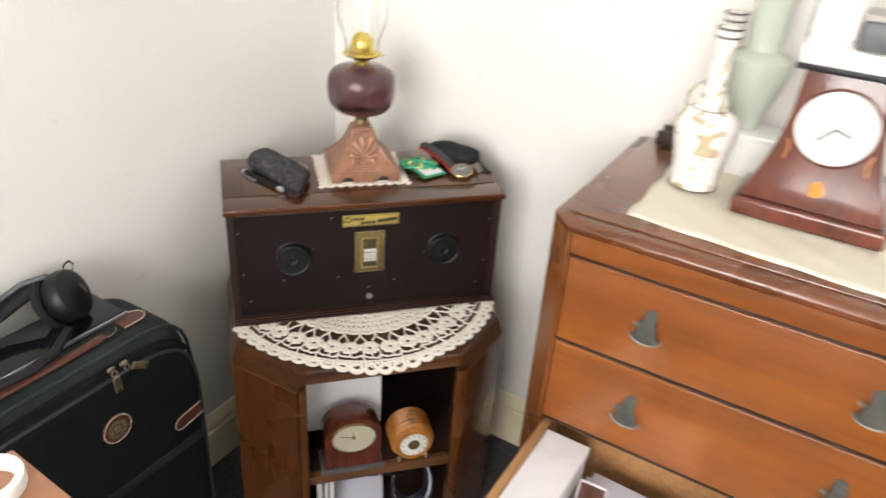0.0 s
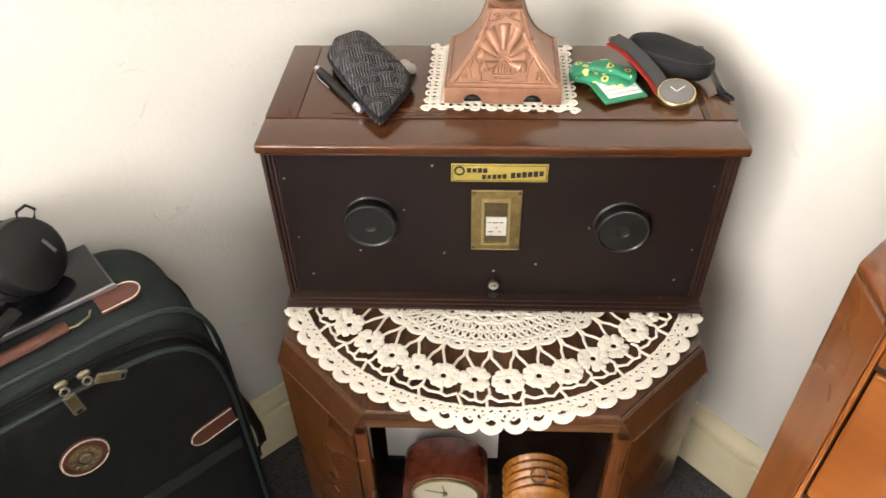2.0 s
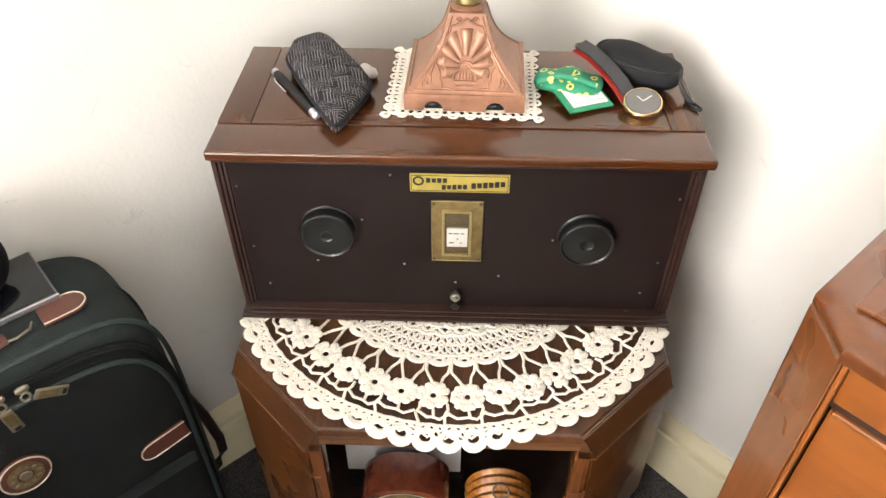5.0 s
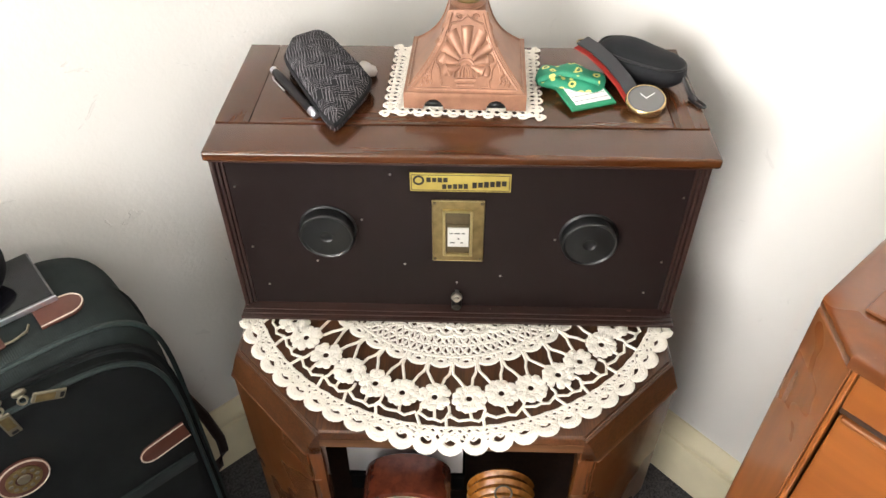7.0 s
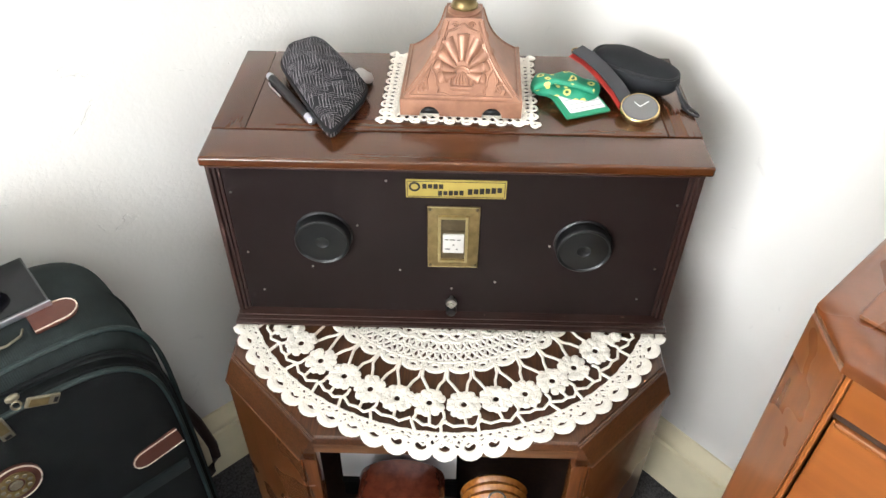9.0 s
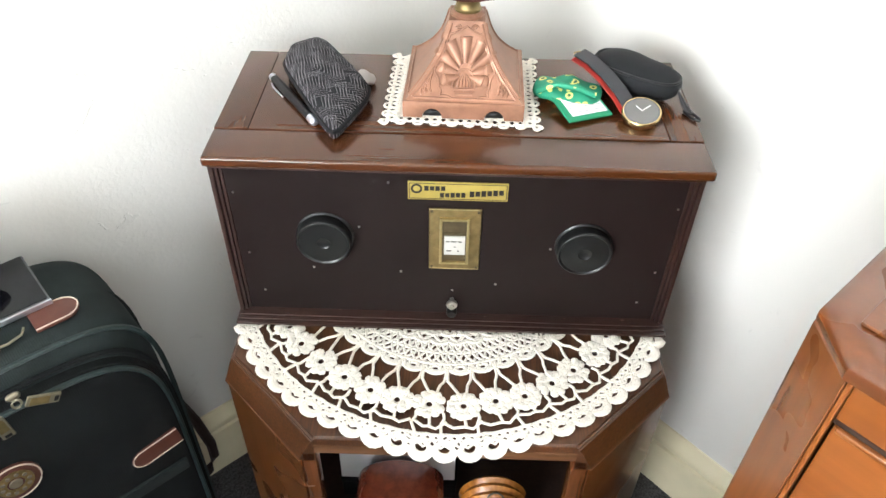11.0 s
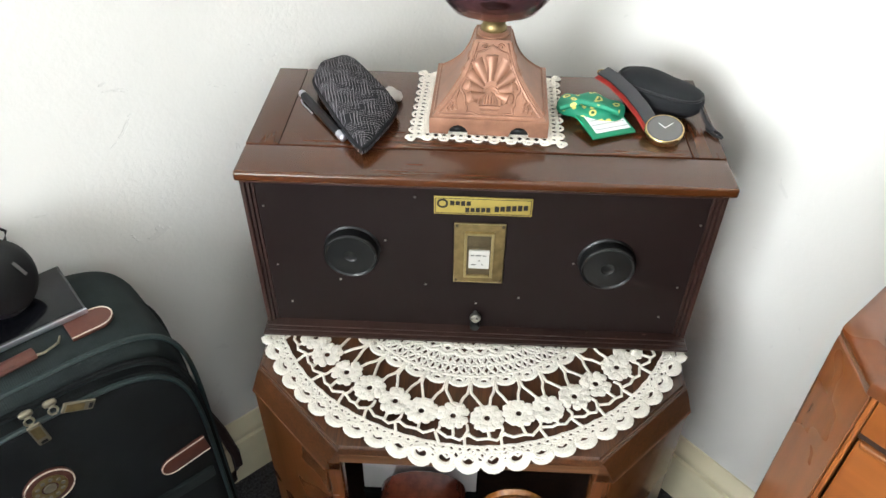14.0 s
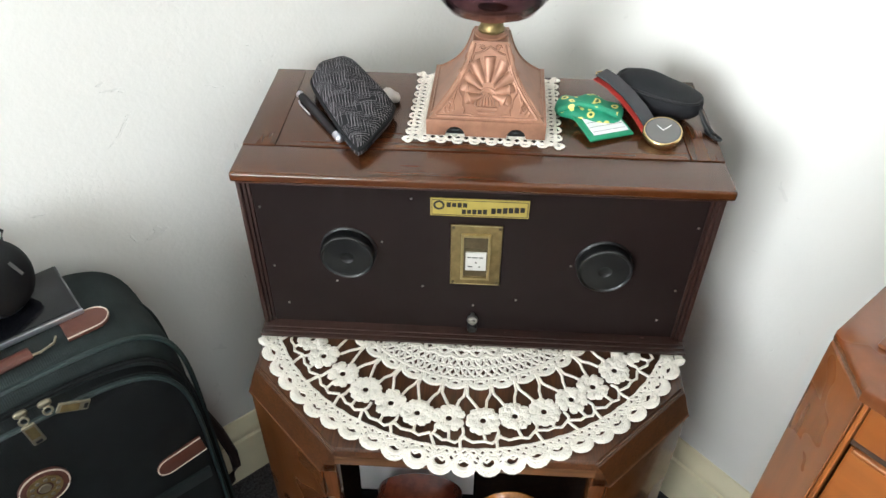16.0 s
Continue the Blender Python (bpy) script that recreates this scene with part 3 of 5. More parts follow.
                blob(rnd.uniform(0.0047, 0.0057), rnd.uniform(0.0047, 0.0057), 0.0019, 2.2, 7, 5, bm, Matrix.Translation(P(fr + o2 * math.sin(t + w), a + o2 * math.cos(t + w) / fr, 0.0006 + rnd.uniform(0, 0.0008))))
        part("flower", bm, M_LACE, d)
    # loose chains between the flowers and the outer net
    bm = bmesh.new()
    for i in range(39):
        a0, a1 = step * (i + rnd.uniform(-0.10, 0.10)), step * (i + 1)
        mid = step * (i + 0.5)
        dip = rnd.uniform(0.2270, 0.2305)
        tube([P(0.2130, a0), P(0.2200, a0 + 0.03 * step, 0.0008), P(0.2265, a0 - 0.06 * step), P(0.2385, a0 + rnd.uniform(-0.16, 0.16) * step)], 0.0017, False, 5, bm)
        tube([P(0.2240, a0), P(dip, a0 + 0.28 * step, 0.0006), P(dip - 0.0015, mid), P(dip + 0.0012, mid + 0.22 * step), P(0.2235, a1)], 0.0016, False, 5, bm)
        tube([P(0.2155, mid), P(dip - 0.0015, mid + 0.05 * step)], 0.0017, False, 5, bm)
    part("link_ring", bm, M_LACE, d)
    bm = bmesh.new()
    ring(bm, 0.2380, 0.0010, 78, 0.0018, 312)
    zig(bm, 0.2382, 0.2445, 87, 0.0016)
    zig(bm, 0.2382, 0.2445, 87, 0.0016, 0.5)
    zig(bm, 0.2440, 0.2500, 87, 0.0016, 0.25)
    zig(bm, 0.2440, 0.2500, 87, 0.0016, 0.75)
    part("outer_net", bm, M_LACE, d)
    # scalloped border: solid bows, each over one oval hole
    for i in range(66):
        a, s = 2 * math.pi * (i + rnd.uniform(-0.06, 0.06)) / 66, 2 * math.pi / 66
        g = rnd.uniform(0.92, 1.08)
        bm = bmesh.new()
        tube([P(0.2505 + 0.0080 * g * math.sin(math.pi * q / 8), a - s * 0.44 * math.cos(math.pi * q / 8)) for q in range(9)], lambda f: 0.0030 + 0.0020 * math.sin(math.pi * f), False, 6, bm, 0.36)
        tube([P(0.2505 + 0.0050 * math.sin(t), a + s * 0.34 * math.cos(t)) for t in [2 * math.pi * q / 14 for q in range(14)]], 0.0027, True, 6, bm, 0.5)
        part("scallop", bm, M_LACE, d)
    return d


doily()


# ---- wireless set ----
def wireless():
    w = thing("wireless_set", "vintage dark wooden table wireless with bakelite front and two black dials", "radio", pose(0, 0, 0.0045))
    x0, x1 = -0.238, 0.234
    part("case_side", box(x0, x0 + 0.012, 0.0025, 0.196, TOP + 0.008, 0.6768), M_MOULD_Z, w, bev=0.001)
    part("case_side", box(x1 - 0.012, x1, 0.0025, 0.196, TOP + 0.008, 0.6768), M_MOULD_Z, w, bev=0.001)
    part("case_back", box(x0 + 0.012, x1 - 0.012, 0.186, 0.196, TOP + 0.008, 0.6768), M_MOULD, w)
    # stepped uprights beside the panel
    for s, xe in ((1, x0), (-1, x1)):
        for k, (a, b, y) in enumerate(((0.0, 0.0045, -0.007), (0.0047, 0.0082, -0.004), (0.0084, 0.0118, -0.0015))):
            part("corner_moulding", box(xe + s * a, xe + s * b, y, 0.002, TOP + 0.008, 0.6768), M_MOULD_Z, w, bev=0.0012)
    # plinth in steps
    for k, (z0, z1, y, e) in enumerate(((TOP, TOP + 0.0034, -0.020, 0.003), (TOP + 0.0035, TOP + 0.0058, -0.0150, 0.0015), (TOP + 0.0059, TOP + 0.0079, -0.0105, 0.0005))):
        part("plinth", box(x0 - e, x1 + e, y, 0.198, z0, z1), M_MOULD, w, bev=0.0009)
    part("front_panel", box(x0 + 0.0120, x1 - 0.0120, 0.0, 0.004, TOP + 0.0082, 0.6765), M_PANEL, w, "dark brown bakelite panel", smooth=False)
    # lid: fixed front strip, hinged rear board with cross-grained ends
    part("lid_front", box(-0.2415, 0.2405, -0.011, 0.0405, 0.6770, LIDZ - 0.0045), M_MAHOG, w, "polished red mahogany front strip", bev=0.003, seg=3)
    part("lid_board", box(-0.2075, 0.2065, 0.0418, 0.205, 0.6770, LIDZ - 0.0045), M_MAHOG, w, "polished red mahogany lid", bev=0.0012)
    for a, b in ((-0.2415, -0.2080), (0.2070, 0.2405)):
        part("lid_end", box(a, b, 0.0418, 0.205, 0.6770, LIDZ - 0.0045), M_MAHOG_Y, w, bev=0.0012)
    part("lid_moulding", box(x0 + 0.0005, x1 - 0.0005, -0.0085, -0.0002, 0.6742, 0.6767), M_MOULD, w, bev=0.0008)
    # name plate: plain shapes stand for the maker's lettering
    plate = part("name_plate", box(-0.048, 0.0495, -0.0018, 0.0, 0.6395, 0.6610), M_PLATE, w, "gilt maker's plate with black marks", bev=0.0006)
    bm = bmesh.new()
    for a, b, c, d in ((-0.0465, 0.048, 0.6590, 0.6596), (-0.0465, 0.048, 0.6409, 0.6415), (-0.0468, -0.0462, 0.6415, 0.6590), (0.0477, 0.0483, 0.6415, 0.6590)):
        box(a, b, -0.0021, -0.0017, c, d, bm)
    part("plate_border", bm, M_INK, plate, smooth=False)
    part("plate_mark", lathe([(0.0036, -0.0004), (0.0056, -0.0004), (0.0056, 0.0004), (0.0036, 0.0004), (0.0036, -0.0004)], 28, None, pose(-0.0395, -0.0019, 0.6530) @ FACE_OUT, False), M_INK, plate)
    for x, z, n, wide, h, rise in ((-0.0320, 0.6537, 4, 0.0054, 0.0056, 0.0), (-0.0168, 0.6456, 5, 0.0052, 0.0056, 0.0002), (0.0122, 0.6478, 6, 0.0057, 0.0068, 0.0005)):
        for k in range(n):
            hk = h * (1.0, 0.86, 1.0, 0.92)[k % 4]
            part("plate_mark", box(x + k * wide, x + (k + 0.78) * wide, -0.0022, -0.0017, z + rise * k - hk / 2, z + rise * k + hk / 2), M_INK, plate, smooth=False)
    # brass escutcheon with a sloped window and an ivory scale
    esc = part("escutcheon", box(-0.0275, 0.0255, -0.0020, 0.0, 0.5480, 0.6285), M_BRASS, w, "aged brass escutcheon plate", bev=0.0008)
    bm = bmesh.new()
    fx0, fx1, fz0, fz1 = -0.0165, 0.0140, 0.5570, 0.6180
    for a, b, c, d in ((fx0, fx0 + 0.003, fz0, fz1), (fx1 - 0.003, fx1, fz0, fz1), (fx0 + 0.003, fx1 - 0.003, fz0, fz0 + 0.003), (fx0 + 0.003, fx1 - 0.003, fz1 - 0.003, fz1)):
        box(a, b, -0.0052, -0.0019, c, d, bm)
    part("window_rim", bm, M_BRASSRIM, esc, "brighter worn brass rim", bev=0.0006)
    part("plate_edge", tube([(x, -0.0019, z) for x, z in ((-0.0270, 0.5485), (0.0250, 0.5485), (0.0250, 0.6280), (-0.0270, 0.6280))], 0.0007, True, 6), M_BRASSRIM, esc)
    bm = bmesh.new()
    for pts in (((fx0 + 0.003, -0.0048, fz1 - 0.003), (fx1 - 0.003, -0.0048, fz1 - 0.003), (fx1 - 0.003, -0.0026, 0.5985), (fx0 + 0.003, -0.0026, 0.5985)),):
        a = [bm.verts.new(p) for p in pts]
        b = [bm.verts.new((p[0], -0.0019, p[2])) for p in pts]
        bm.faces.new(a), bm.faces.new(b[::-1])
        for k in range(4):
            bm.faces.new((a[k], a[(k + 1) % 4], b[(k + 1) % 4], b[k]))
    part("window_hood", bm, M_BRASSDARK, esc, smooth=False)
    part("window_back", box(fx0 + 0.003, fx1 - 0.003, -0.0026, -0.0019, fz0 + 0.003, 0.598), M_BRASSDARK, esc, smooth=False)
    scale = part("dial_scale", box(-0.0115, 0.0100, -0.0042, -0.0026, 0.5700, 0.5945), M_IVORY, esc, "white ivory dial card")
    bm = bmesh.new()
    for a, b, z in ((-0.0095, -0.006, 0.588), (-0.0045, 0.001, 0.588), (0.003, 0.0065, 0.588), (-0.0015, 0.0005, 0.5810), (-0.009, -0.004, 0.5755), (0.002, 0.004, 0.5755)):
        box(a, b, -0.0047, -0.0042, z - 0.0005, z + 0.0004, bm)
    part("scale_marks", bm, M_INK, scale, smooth=False)
    for x in (-0.0245, 0.0225):
        for z in (0.551, 0.6255):
            part("screw", lens_disc(0.0016, 0.001, 12, None, pose(x, -0.002, z) @ FACE_OUT), M_BRASSDARK, esc)
    # two large tuning dials with a raised rim and boss
    for x, z in ((-0.1338, 0.5885), (0.1318, 0.5842)):
        m = pose(x, 0.0, z) @ FACE_OUT
        d = part("tuning_dial", lathe([(0.0262, 0.0022), (0.0282, 0.0032), (0.0282, 0.0118), (0.0277, 0.0140), (0.0266, 0.0149), (0.0254, 0.0143), (0.0246, 0.0134), (0.0105, 0.0130), (0.0078, 0.0138), (0.0070, 0.0138), (0.0058, 0.0128), (0.0005, 0.0126)], 56, None, m), M_BLACK, w, "black bakelite tuning dial")
        part("dial_skirt", lathe([(0.0296, 0), (0.0296, 0.0010), (0.0282, 0.0021), (0.0240, 0.0021)], 48, None, m), M_BLACK, d)
    k = part("switch_knob", lathe([(0.0022, 0), (0.0022, 0.006), (0.0055, 0.0065), (0.0062, 0.009), (0.0055, 0.011), (0.003, 0.0115), (0.003, 0.0145), (0.0004, 0.015)], 24, None, pose(-0.0015, 0, 0.5005) @ FACE_OUT), M_STEEL, w, "small nickel push-pull switch")
    part("switch_button", lathe([(0.0052, 0), (0.0056, 0.004), (0.0058, 0.0095), (0.0046, 0.0125), (0.0004, 0.0132)], 20, None, pose(-0.0015, 0, 0.4872) @ FACE_OUT), M_BLACK, k, "black button")
    for x, z in ((-0.2205, 0.645), (-0.2075, 0.511), (-0.2165, 0.566), (0.2175, 0.640), (0.2015, 0.509), (0.2125, 0.5545), (-0.067, 0.6625), (-0.057, 0.545), (-0.0985, 0.6055), (0.0985, 0.583), (-0.0015, 0.5190), (-0.15, 0.5475), (0.045, 0.530)):
        part("panel_screw", lens_disc(0.0013, 0.0009, 10, None, pose(x, 0, z - 0.0045) @ FACE_OUT), M_STEEL, w)


wireless()


# ---- oil lamp on a small lace mat ----
LAMP = (0.005, 0.125)


def lace_mat():
    bm = bmesh.new()
    z = LIDZ + 0.0015
    x0, x1, y0, y1 = -0.074, 0.080, 0.057, 0.198
    box(x0 + 0.012, x1 - 0.012, y0 + 0.012, y1 - 0.012, LIDZ + 0.0002, LIDZ + 0.0020, bm)
    corners = [(x0, y0), (x1, y0), (x1, y1), (x0, y1)]
    for i in range(4):
        a, b = Vector(corners[i]), Vector(corners[(i + 1) % 4])
        d = (b - a).normalized()
        n = Vector((-d.y, d.x))
        k = 2 * round((b - a).length / 0.0380) + 1
        for ph in (0, 1):
            pts = []
            for q in range(2 * k + 1):
                c = a + d * ((b - a).length * q / (2 * k))
                pts.append((*(c + n * (0.0005 if (q + ph) % 2 else 0.0135)), z + 0.0004 * ph))
            fine = [p for u, w in zip(pts, pts[1:]) for p in (Vector(u).lerp(Vector(w), 0.14), Vector(u).lerp(Vector(w), 0.86))]
            tube(fine, 0.0014, False, 5, bm, 0.8)
        for q in range(k + 1):
            c = a + d * ((b - a).length * q / k)
            tube([(*(c + d * (0.0045 * math.cos(t)) + n * (0.0032 * math.sin(t) + 0.001)), z) for t in [2 * math.pi * e / 10 for e in range(10)]], 0.0015, True, 5, bm, 0.8)
        tube([(*(a + n * 0.0135), z), (*(b + n * 0.0135), z)], 0.0022, False, 6, bm, 0.6)
    m = Matrix.Translation((LAMP[0], LAMP[1], 0)) @ pose(0, 0, 0, 0, 0, -1.5) @ Matrix.Translation((-LAMP[0], -LAMP[1], 0))
    tagged(part("lace_mat", bm, M_LACE, m=m), "small square cream crocheted mat on the wireless lid", "mat")


def oil_lamp():
    lamp = thing("oil_lamp", "antique oil lamp with copper shell-relief foot and purple glass font", "lamp", pose(LAMP[0], LAMP[1], LIDZ + 0.0032, 0, 0, -1.5))
    hb = 0.0605
    # square foot block with two arched notches
    pts = [(-hb, 0.0)]
    for c in (-0.031, 0.031):
        pts += [(c - 0.010, 0.0)] + [(c - 0.010 * math.cos(math.pi * k / 8), 0.0105 * math.sin(math.pi * k / 8)) for k in range(1, 8)] + [(c + 0.010, 0.0)]
    pts += [(hb, 0.0), (hb, 0.018), (-hb, 0.018)]
    part("foot_block", prism(pts, -hb, hb, None, pose(0, 0, 0, 90, 0, 0)), M_COPPER, lamp, bev=0.0008)
    for c in (-0.031, 0.031):
        part("notch_lining", box(c - 0.0092, c + 0.0092, -hb + 0.004, hb - 0.004, 0.0003, 0.0062), M_BLACK, lamp, bev=0.0008)
        part("felt_pad", tube([(c - 0.006, -hb + 0.006, 0.0035), (c, -hb + 0.004, 0.005), (c + 0.006, -hb + 0.007, 0.0035)], 0.0016, False, 6), M_STRAP, lamp)

    def half(t):                            # half width of the flared pyramid, t from 0 to 1
        return 0.0575 * (1 - t) + 0.0175 * t - 0.010 * math.sin(math.pi * t) * (1 - 0.35 * t)

    def zed(t):
        return 0.018 + 0.066 * t
    bm = bmesh.new()
    rings = []
    N = 14
    for i in range(N + 1):
        t = i / N
        h = half(t)
        rings.append([bm.verts.new((x * h, y * h, zed(t))) for x, y in ((-1, -1), (0, -1), (1, -1), (1, 0), (1, 1), (0, 1), (-1, 1), (-1, 0))])
    for a, b in zip(rings, rings[1:]):
        for k in range(8):
            bm.faces.new((a[k], a[(k + 1) % 8], b[(k + 1) % 8], b[k]))
    bm.faces.new(rings[0][::-1]), bm.faces.new(rings[-1])
    part("pyramid", bm, M_COPPER, lamp, bev=0)
    for side in range(4):
        turn = pose(0, 0, 0, 0, 0, 90 * side)

        def F(x, h, lift=0.0008):
            """A point on the curved face: x across in metres, h up the face from 0 to 1."""
            return turn @ Vector((x, -half(h) - lift, zed(h)))
        bm = bmesh.new()
        # frame lines of the face
        for s in (-1, 1):
            tube([F(s * (half(0.04 + 0.92 * k / 12) - 0.0035), 0.04 + 0.92 * k / 12, 0.0) for k in range(13)], 0.0014, False, 6, bm)
        tube([F(-0.050, 0.03, 0.0002), F(0.050, 0.03, 0.0002)], 0.0014, False, 6, bm)
        if side != 0:
            part("side_relief", bm, M_COPPER, lamp)
            continue

        def G(x, s, lift=0.0004):           # the same in metres up the face
            return F(x, s / 0.079, lift)
        root = 0.024
        tips = []
        for q in range(9):
            a = math.radians(-116 + 232 * q / 8)
            ln = 0.0265 + 0.0180 * max(0.0, math.cos(a)) ** 1.3 - 0.0035 * max(0.0, -math.cos(a))
            tips.append((ln * math.sin(a), root + ln * math.cos(a)))
            wide = 0.0105 if abs(q - 4) < 2 else 0.0088

            def girth(f):
                return max(0.0008, wide * (0.22 + 0.78 * (f / 0.72) ** 1.1) if f < 0.72 else wide * math.sqrt(max(0.02, 1 - ((f - 0.72) / 0.285) ** 2)))
            line = []
            for k in range(15):
                e = (0.22 + 0.76 * k / 14) * ln
                line.append(G(e * math.sin(a), root + e * math.cos(a), 0.0027 * min(1.0, 0.35 + girth(k / 14) / wide) - girth(k / 14)))
            tube(line, girth, False, 12, bm)
        # scalloped egg-shaped rim close round the petals
        rimline = []
        ends = [(-0.011, 0.0045), (-0.0215, 0.0065)] + tips + [(0.0215, 0.0065), (0.011, 0.0045)]
        for (xa, sa), (xb, sb) in zip(ends, ends[1:]):
            for k in range(5):
                f = k / 5
                x, s2 = xa + (xb - xa) * f, sa + (sb - sa) * f
                dip = 1.09 - 0.07 * math.sin(math.pi * f) + 0.02
                s3 = root + (s2 - root) * dip
                lim = half(min(0.97, max(0.0, s3 / 0.079))) - 0.0055
                rimline.append(G(max(-lim, min(lim, x * dip)), max(0.0035, s3), 0.0004))
        tube(rimline, 0.0011, False, 6, bm)
        # stippled leaves in the lower corners
        for sx in (-1, 1):
            for k in range(9):
                x, h = 0.0335 + 0.0042 * (k % 3) + 0.0012 * (k // 3), 0.085 + 0.085 * (k // 3) - 0.012 * (k % 3)
                if x < half(h) - 0.006:
                    tube([F(sx * x, h, 0.0), F(sx * (x + 0.0012), h + 0.035, 0.0008), F(sx * (x + 0.0004), h + 0.065, 0.0)], 0.0011, False, 5, bm)
        # half round boss at the root with small leaves, and its foot
        tube([G(0.0115 * math.cos(math.pi * k / 12), 0.0125 + 0.0165 * math.sin(math.pi * k / 12), 0.0010) for k in range(13)], 0.0012, False, 6, bm)
        for k in range(5):
            x = -0.0064 + 0.0032 * k
            tube([G(x, 0.0128, 0.0012), G(x * 0.9, 0.0185, 0.0022), G(x * 0.4, 0.0245 - 0.001 * abs(k - 2), 0.0012)], 0.0015, False, 6, bm)
        tube([G(-0.0105, 0.0105, 0.0008), G(0.0105, 0.0105, 0.0008)], 0.0016, False, 6, bm)
        tube([G(-0.0085, 0.0065, 0.0006), G(0.0085, 0.0065, 0.0006)], 0.0014, False, 6, bm)
        # scrolls in the lower corners and the top
        for s in (-1, 1):
            tube([F(s * (0.0385 + 0.0050 * math.cos(k * 0.75) * (1 - k / 16)), 0.14 + 0.065 * math.sin(k * 0.75) * (1 - k / 16), 0.0003) for k in range(14)], 0.0009, False, 5, bm)
            tube([F(s * 0.0330, 0.09, 0.0003), F(s * 0.0345, 0.20, 0.0004), F(s * 0.0310, 0.34, 0.0003)], 0.0009, False, 5, bm)
            tube([F(s * (0.0080 + 0.0036 * math.cos(k * 0.8) * (1 - k / 14)), 0.91 + 0.045 * math.sin(k * 0.8) * (1 - k / 14), 0.0004) for k in range(12)], 0.0010, False, 5, bm)
        part("shell_relief", bm, M_COPPER, lamp)
    part("foot_cap", lathe([(0.0165, 0.0835), (0.0168, 0.0860), (0.0150, 0.0875), (0.0140, 0.0885)], 32), M_COPPER, lamp)
    part("collar", lathe([(0.0130, 0.0885), (0.0135, 0.0905), (0.0118, 0.0925), (0.0115, 0.0985), (0.0135, 0.1030), (0.0160, 0.1065)], 36), M_BRASS, lamp, "aged brass collar")
    # lobed glass font: outer and inner skins
    n = 96
    outer = [(0.010, 0.1050), (0.030, 0.1080), (0.046, 0.1150), (0.0555, 0.1270), (0.0585, 0.1420), (0.0588, 0.1600), (0.0570, 0.1730), (0.0510, 0.1830), (0.0400, 0.1885), (0.0220, 0.1915), (0.0135, 0.1945)]
    bm = bmesh.new()
    for sgn, off in ((1, 0.0), (-1, 0.0032)):
        rr = []
        for r0, z in outer:
            z2 = z + (off if z < 0.14 else -off * 0.6 if z < 0.19 else 0)
            lobes = 0.035 * max(0.0, min(1.0, (r0 - 0.02) / 0.03)) * max(0.0, min(1.0, (0.186 - z) / 0.02))
            rr.append([bm.verts.new(((r0 - off) * (1 + lobes * (abs(math.cos(8 * math.pi * k / n)) - 0.6)) * math.cos(2 * math.pi * k / n), (r0 - off) * (1 + lobes * (abs(math.cos(8 * math.pi * k / n)) - 0.6)) * math.sin(2 * math.pi * k / n), z2)) for k in range(n)])
        for a, b in zip(rr, rr[1:]):
            for k in range(n):
                f = (a[k], a[(k + 1) % n], b[(k + 1) % n], b[k])
                bm.faces.new(f if sgn > 0 else f[::-1])
        bm.faces.new(rr[0][::-1] if sgn > 0 else rr[0])
        bm.faces.new(rr[-1] if sgn > 0 else rr[-1][::-1])
    me = bpy.data.meshes.new("font")
    bm.to_mesh(me)
    bm.free()
    me.polygons.foreach_set("use_smooth", [True] * len(me.polygons))
    me.materials.append(M_AMETHYST)
    font = new("font", me)
    font.parent = lamp
    tagged(font, "lobed purple amethyst glass oil font")
    burner = part("burner", lathe([(0.0130, 0.1940), (0.0135, 0.2010), (0.0190, 0.2035), (0.0215, 0.2065), (0.0300, 0.2090), (0.0325, 0.2120), (0.0300, 0.2145), (0.0240, 0.2160), (0.0185, 0.2175), (0.0190, 0.2260), (0.0165, 0.2370), (0.0105, 0.2450), (0.0040, 0.2475)], 40), M_BRIGHT, lamp, "polished brass burner")
    for k in range(4):
        a = math.pi / 4 + k * math.pi / 2
        part("gallery_prong", tube([(0.031 * math.cos(a), 0.031 * math.sin(a), 0.212), (0.0335 * math.cos(a), 0.0335 * math.sin(a), 0.222), (0.0325 * math.cos(a), 0.0325 * math.sin(a), 0.232)], 0.0011, False, 6), M_BRIGHT, burner)
    part("wick_wheel", tube([(0.014, 0, 0.206), (0.040, 0.004, 0.207)], 0.001, False, 6), M_BRIGHT, burner)
    prof = [(0.0285, 0.214), (0.0285, 0.228), (0.0300, 0.236), (0.0400, 0.262), (0.0430, 0.285), (0.0390, 0.315), (0.0300, 0.350), (0.0260, 0.390), (0.0260, 0.440), (0.0300, 0.455)]
    bm = lathe(prof + [(r - 0.0016, z) for r, z in prof[::-1]], 48, caps=False)
    ch = part("chimney", bm, M_CLEAR, lamp, "clear glass lamp chimney")
    ch.visible_shadow = False


lace_mat()
oil_lamp()


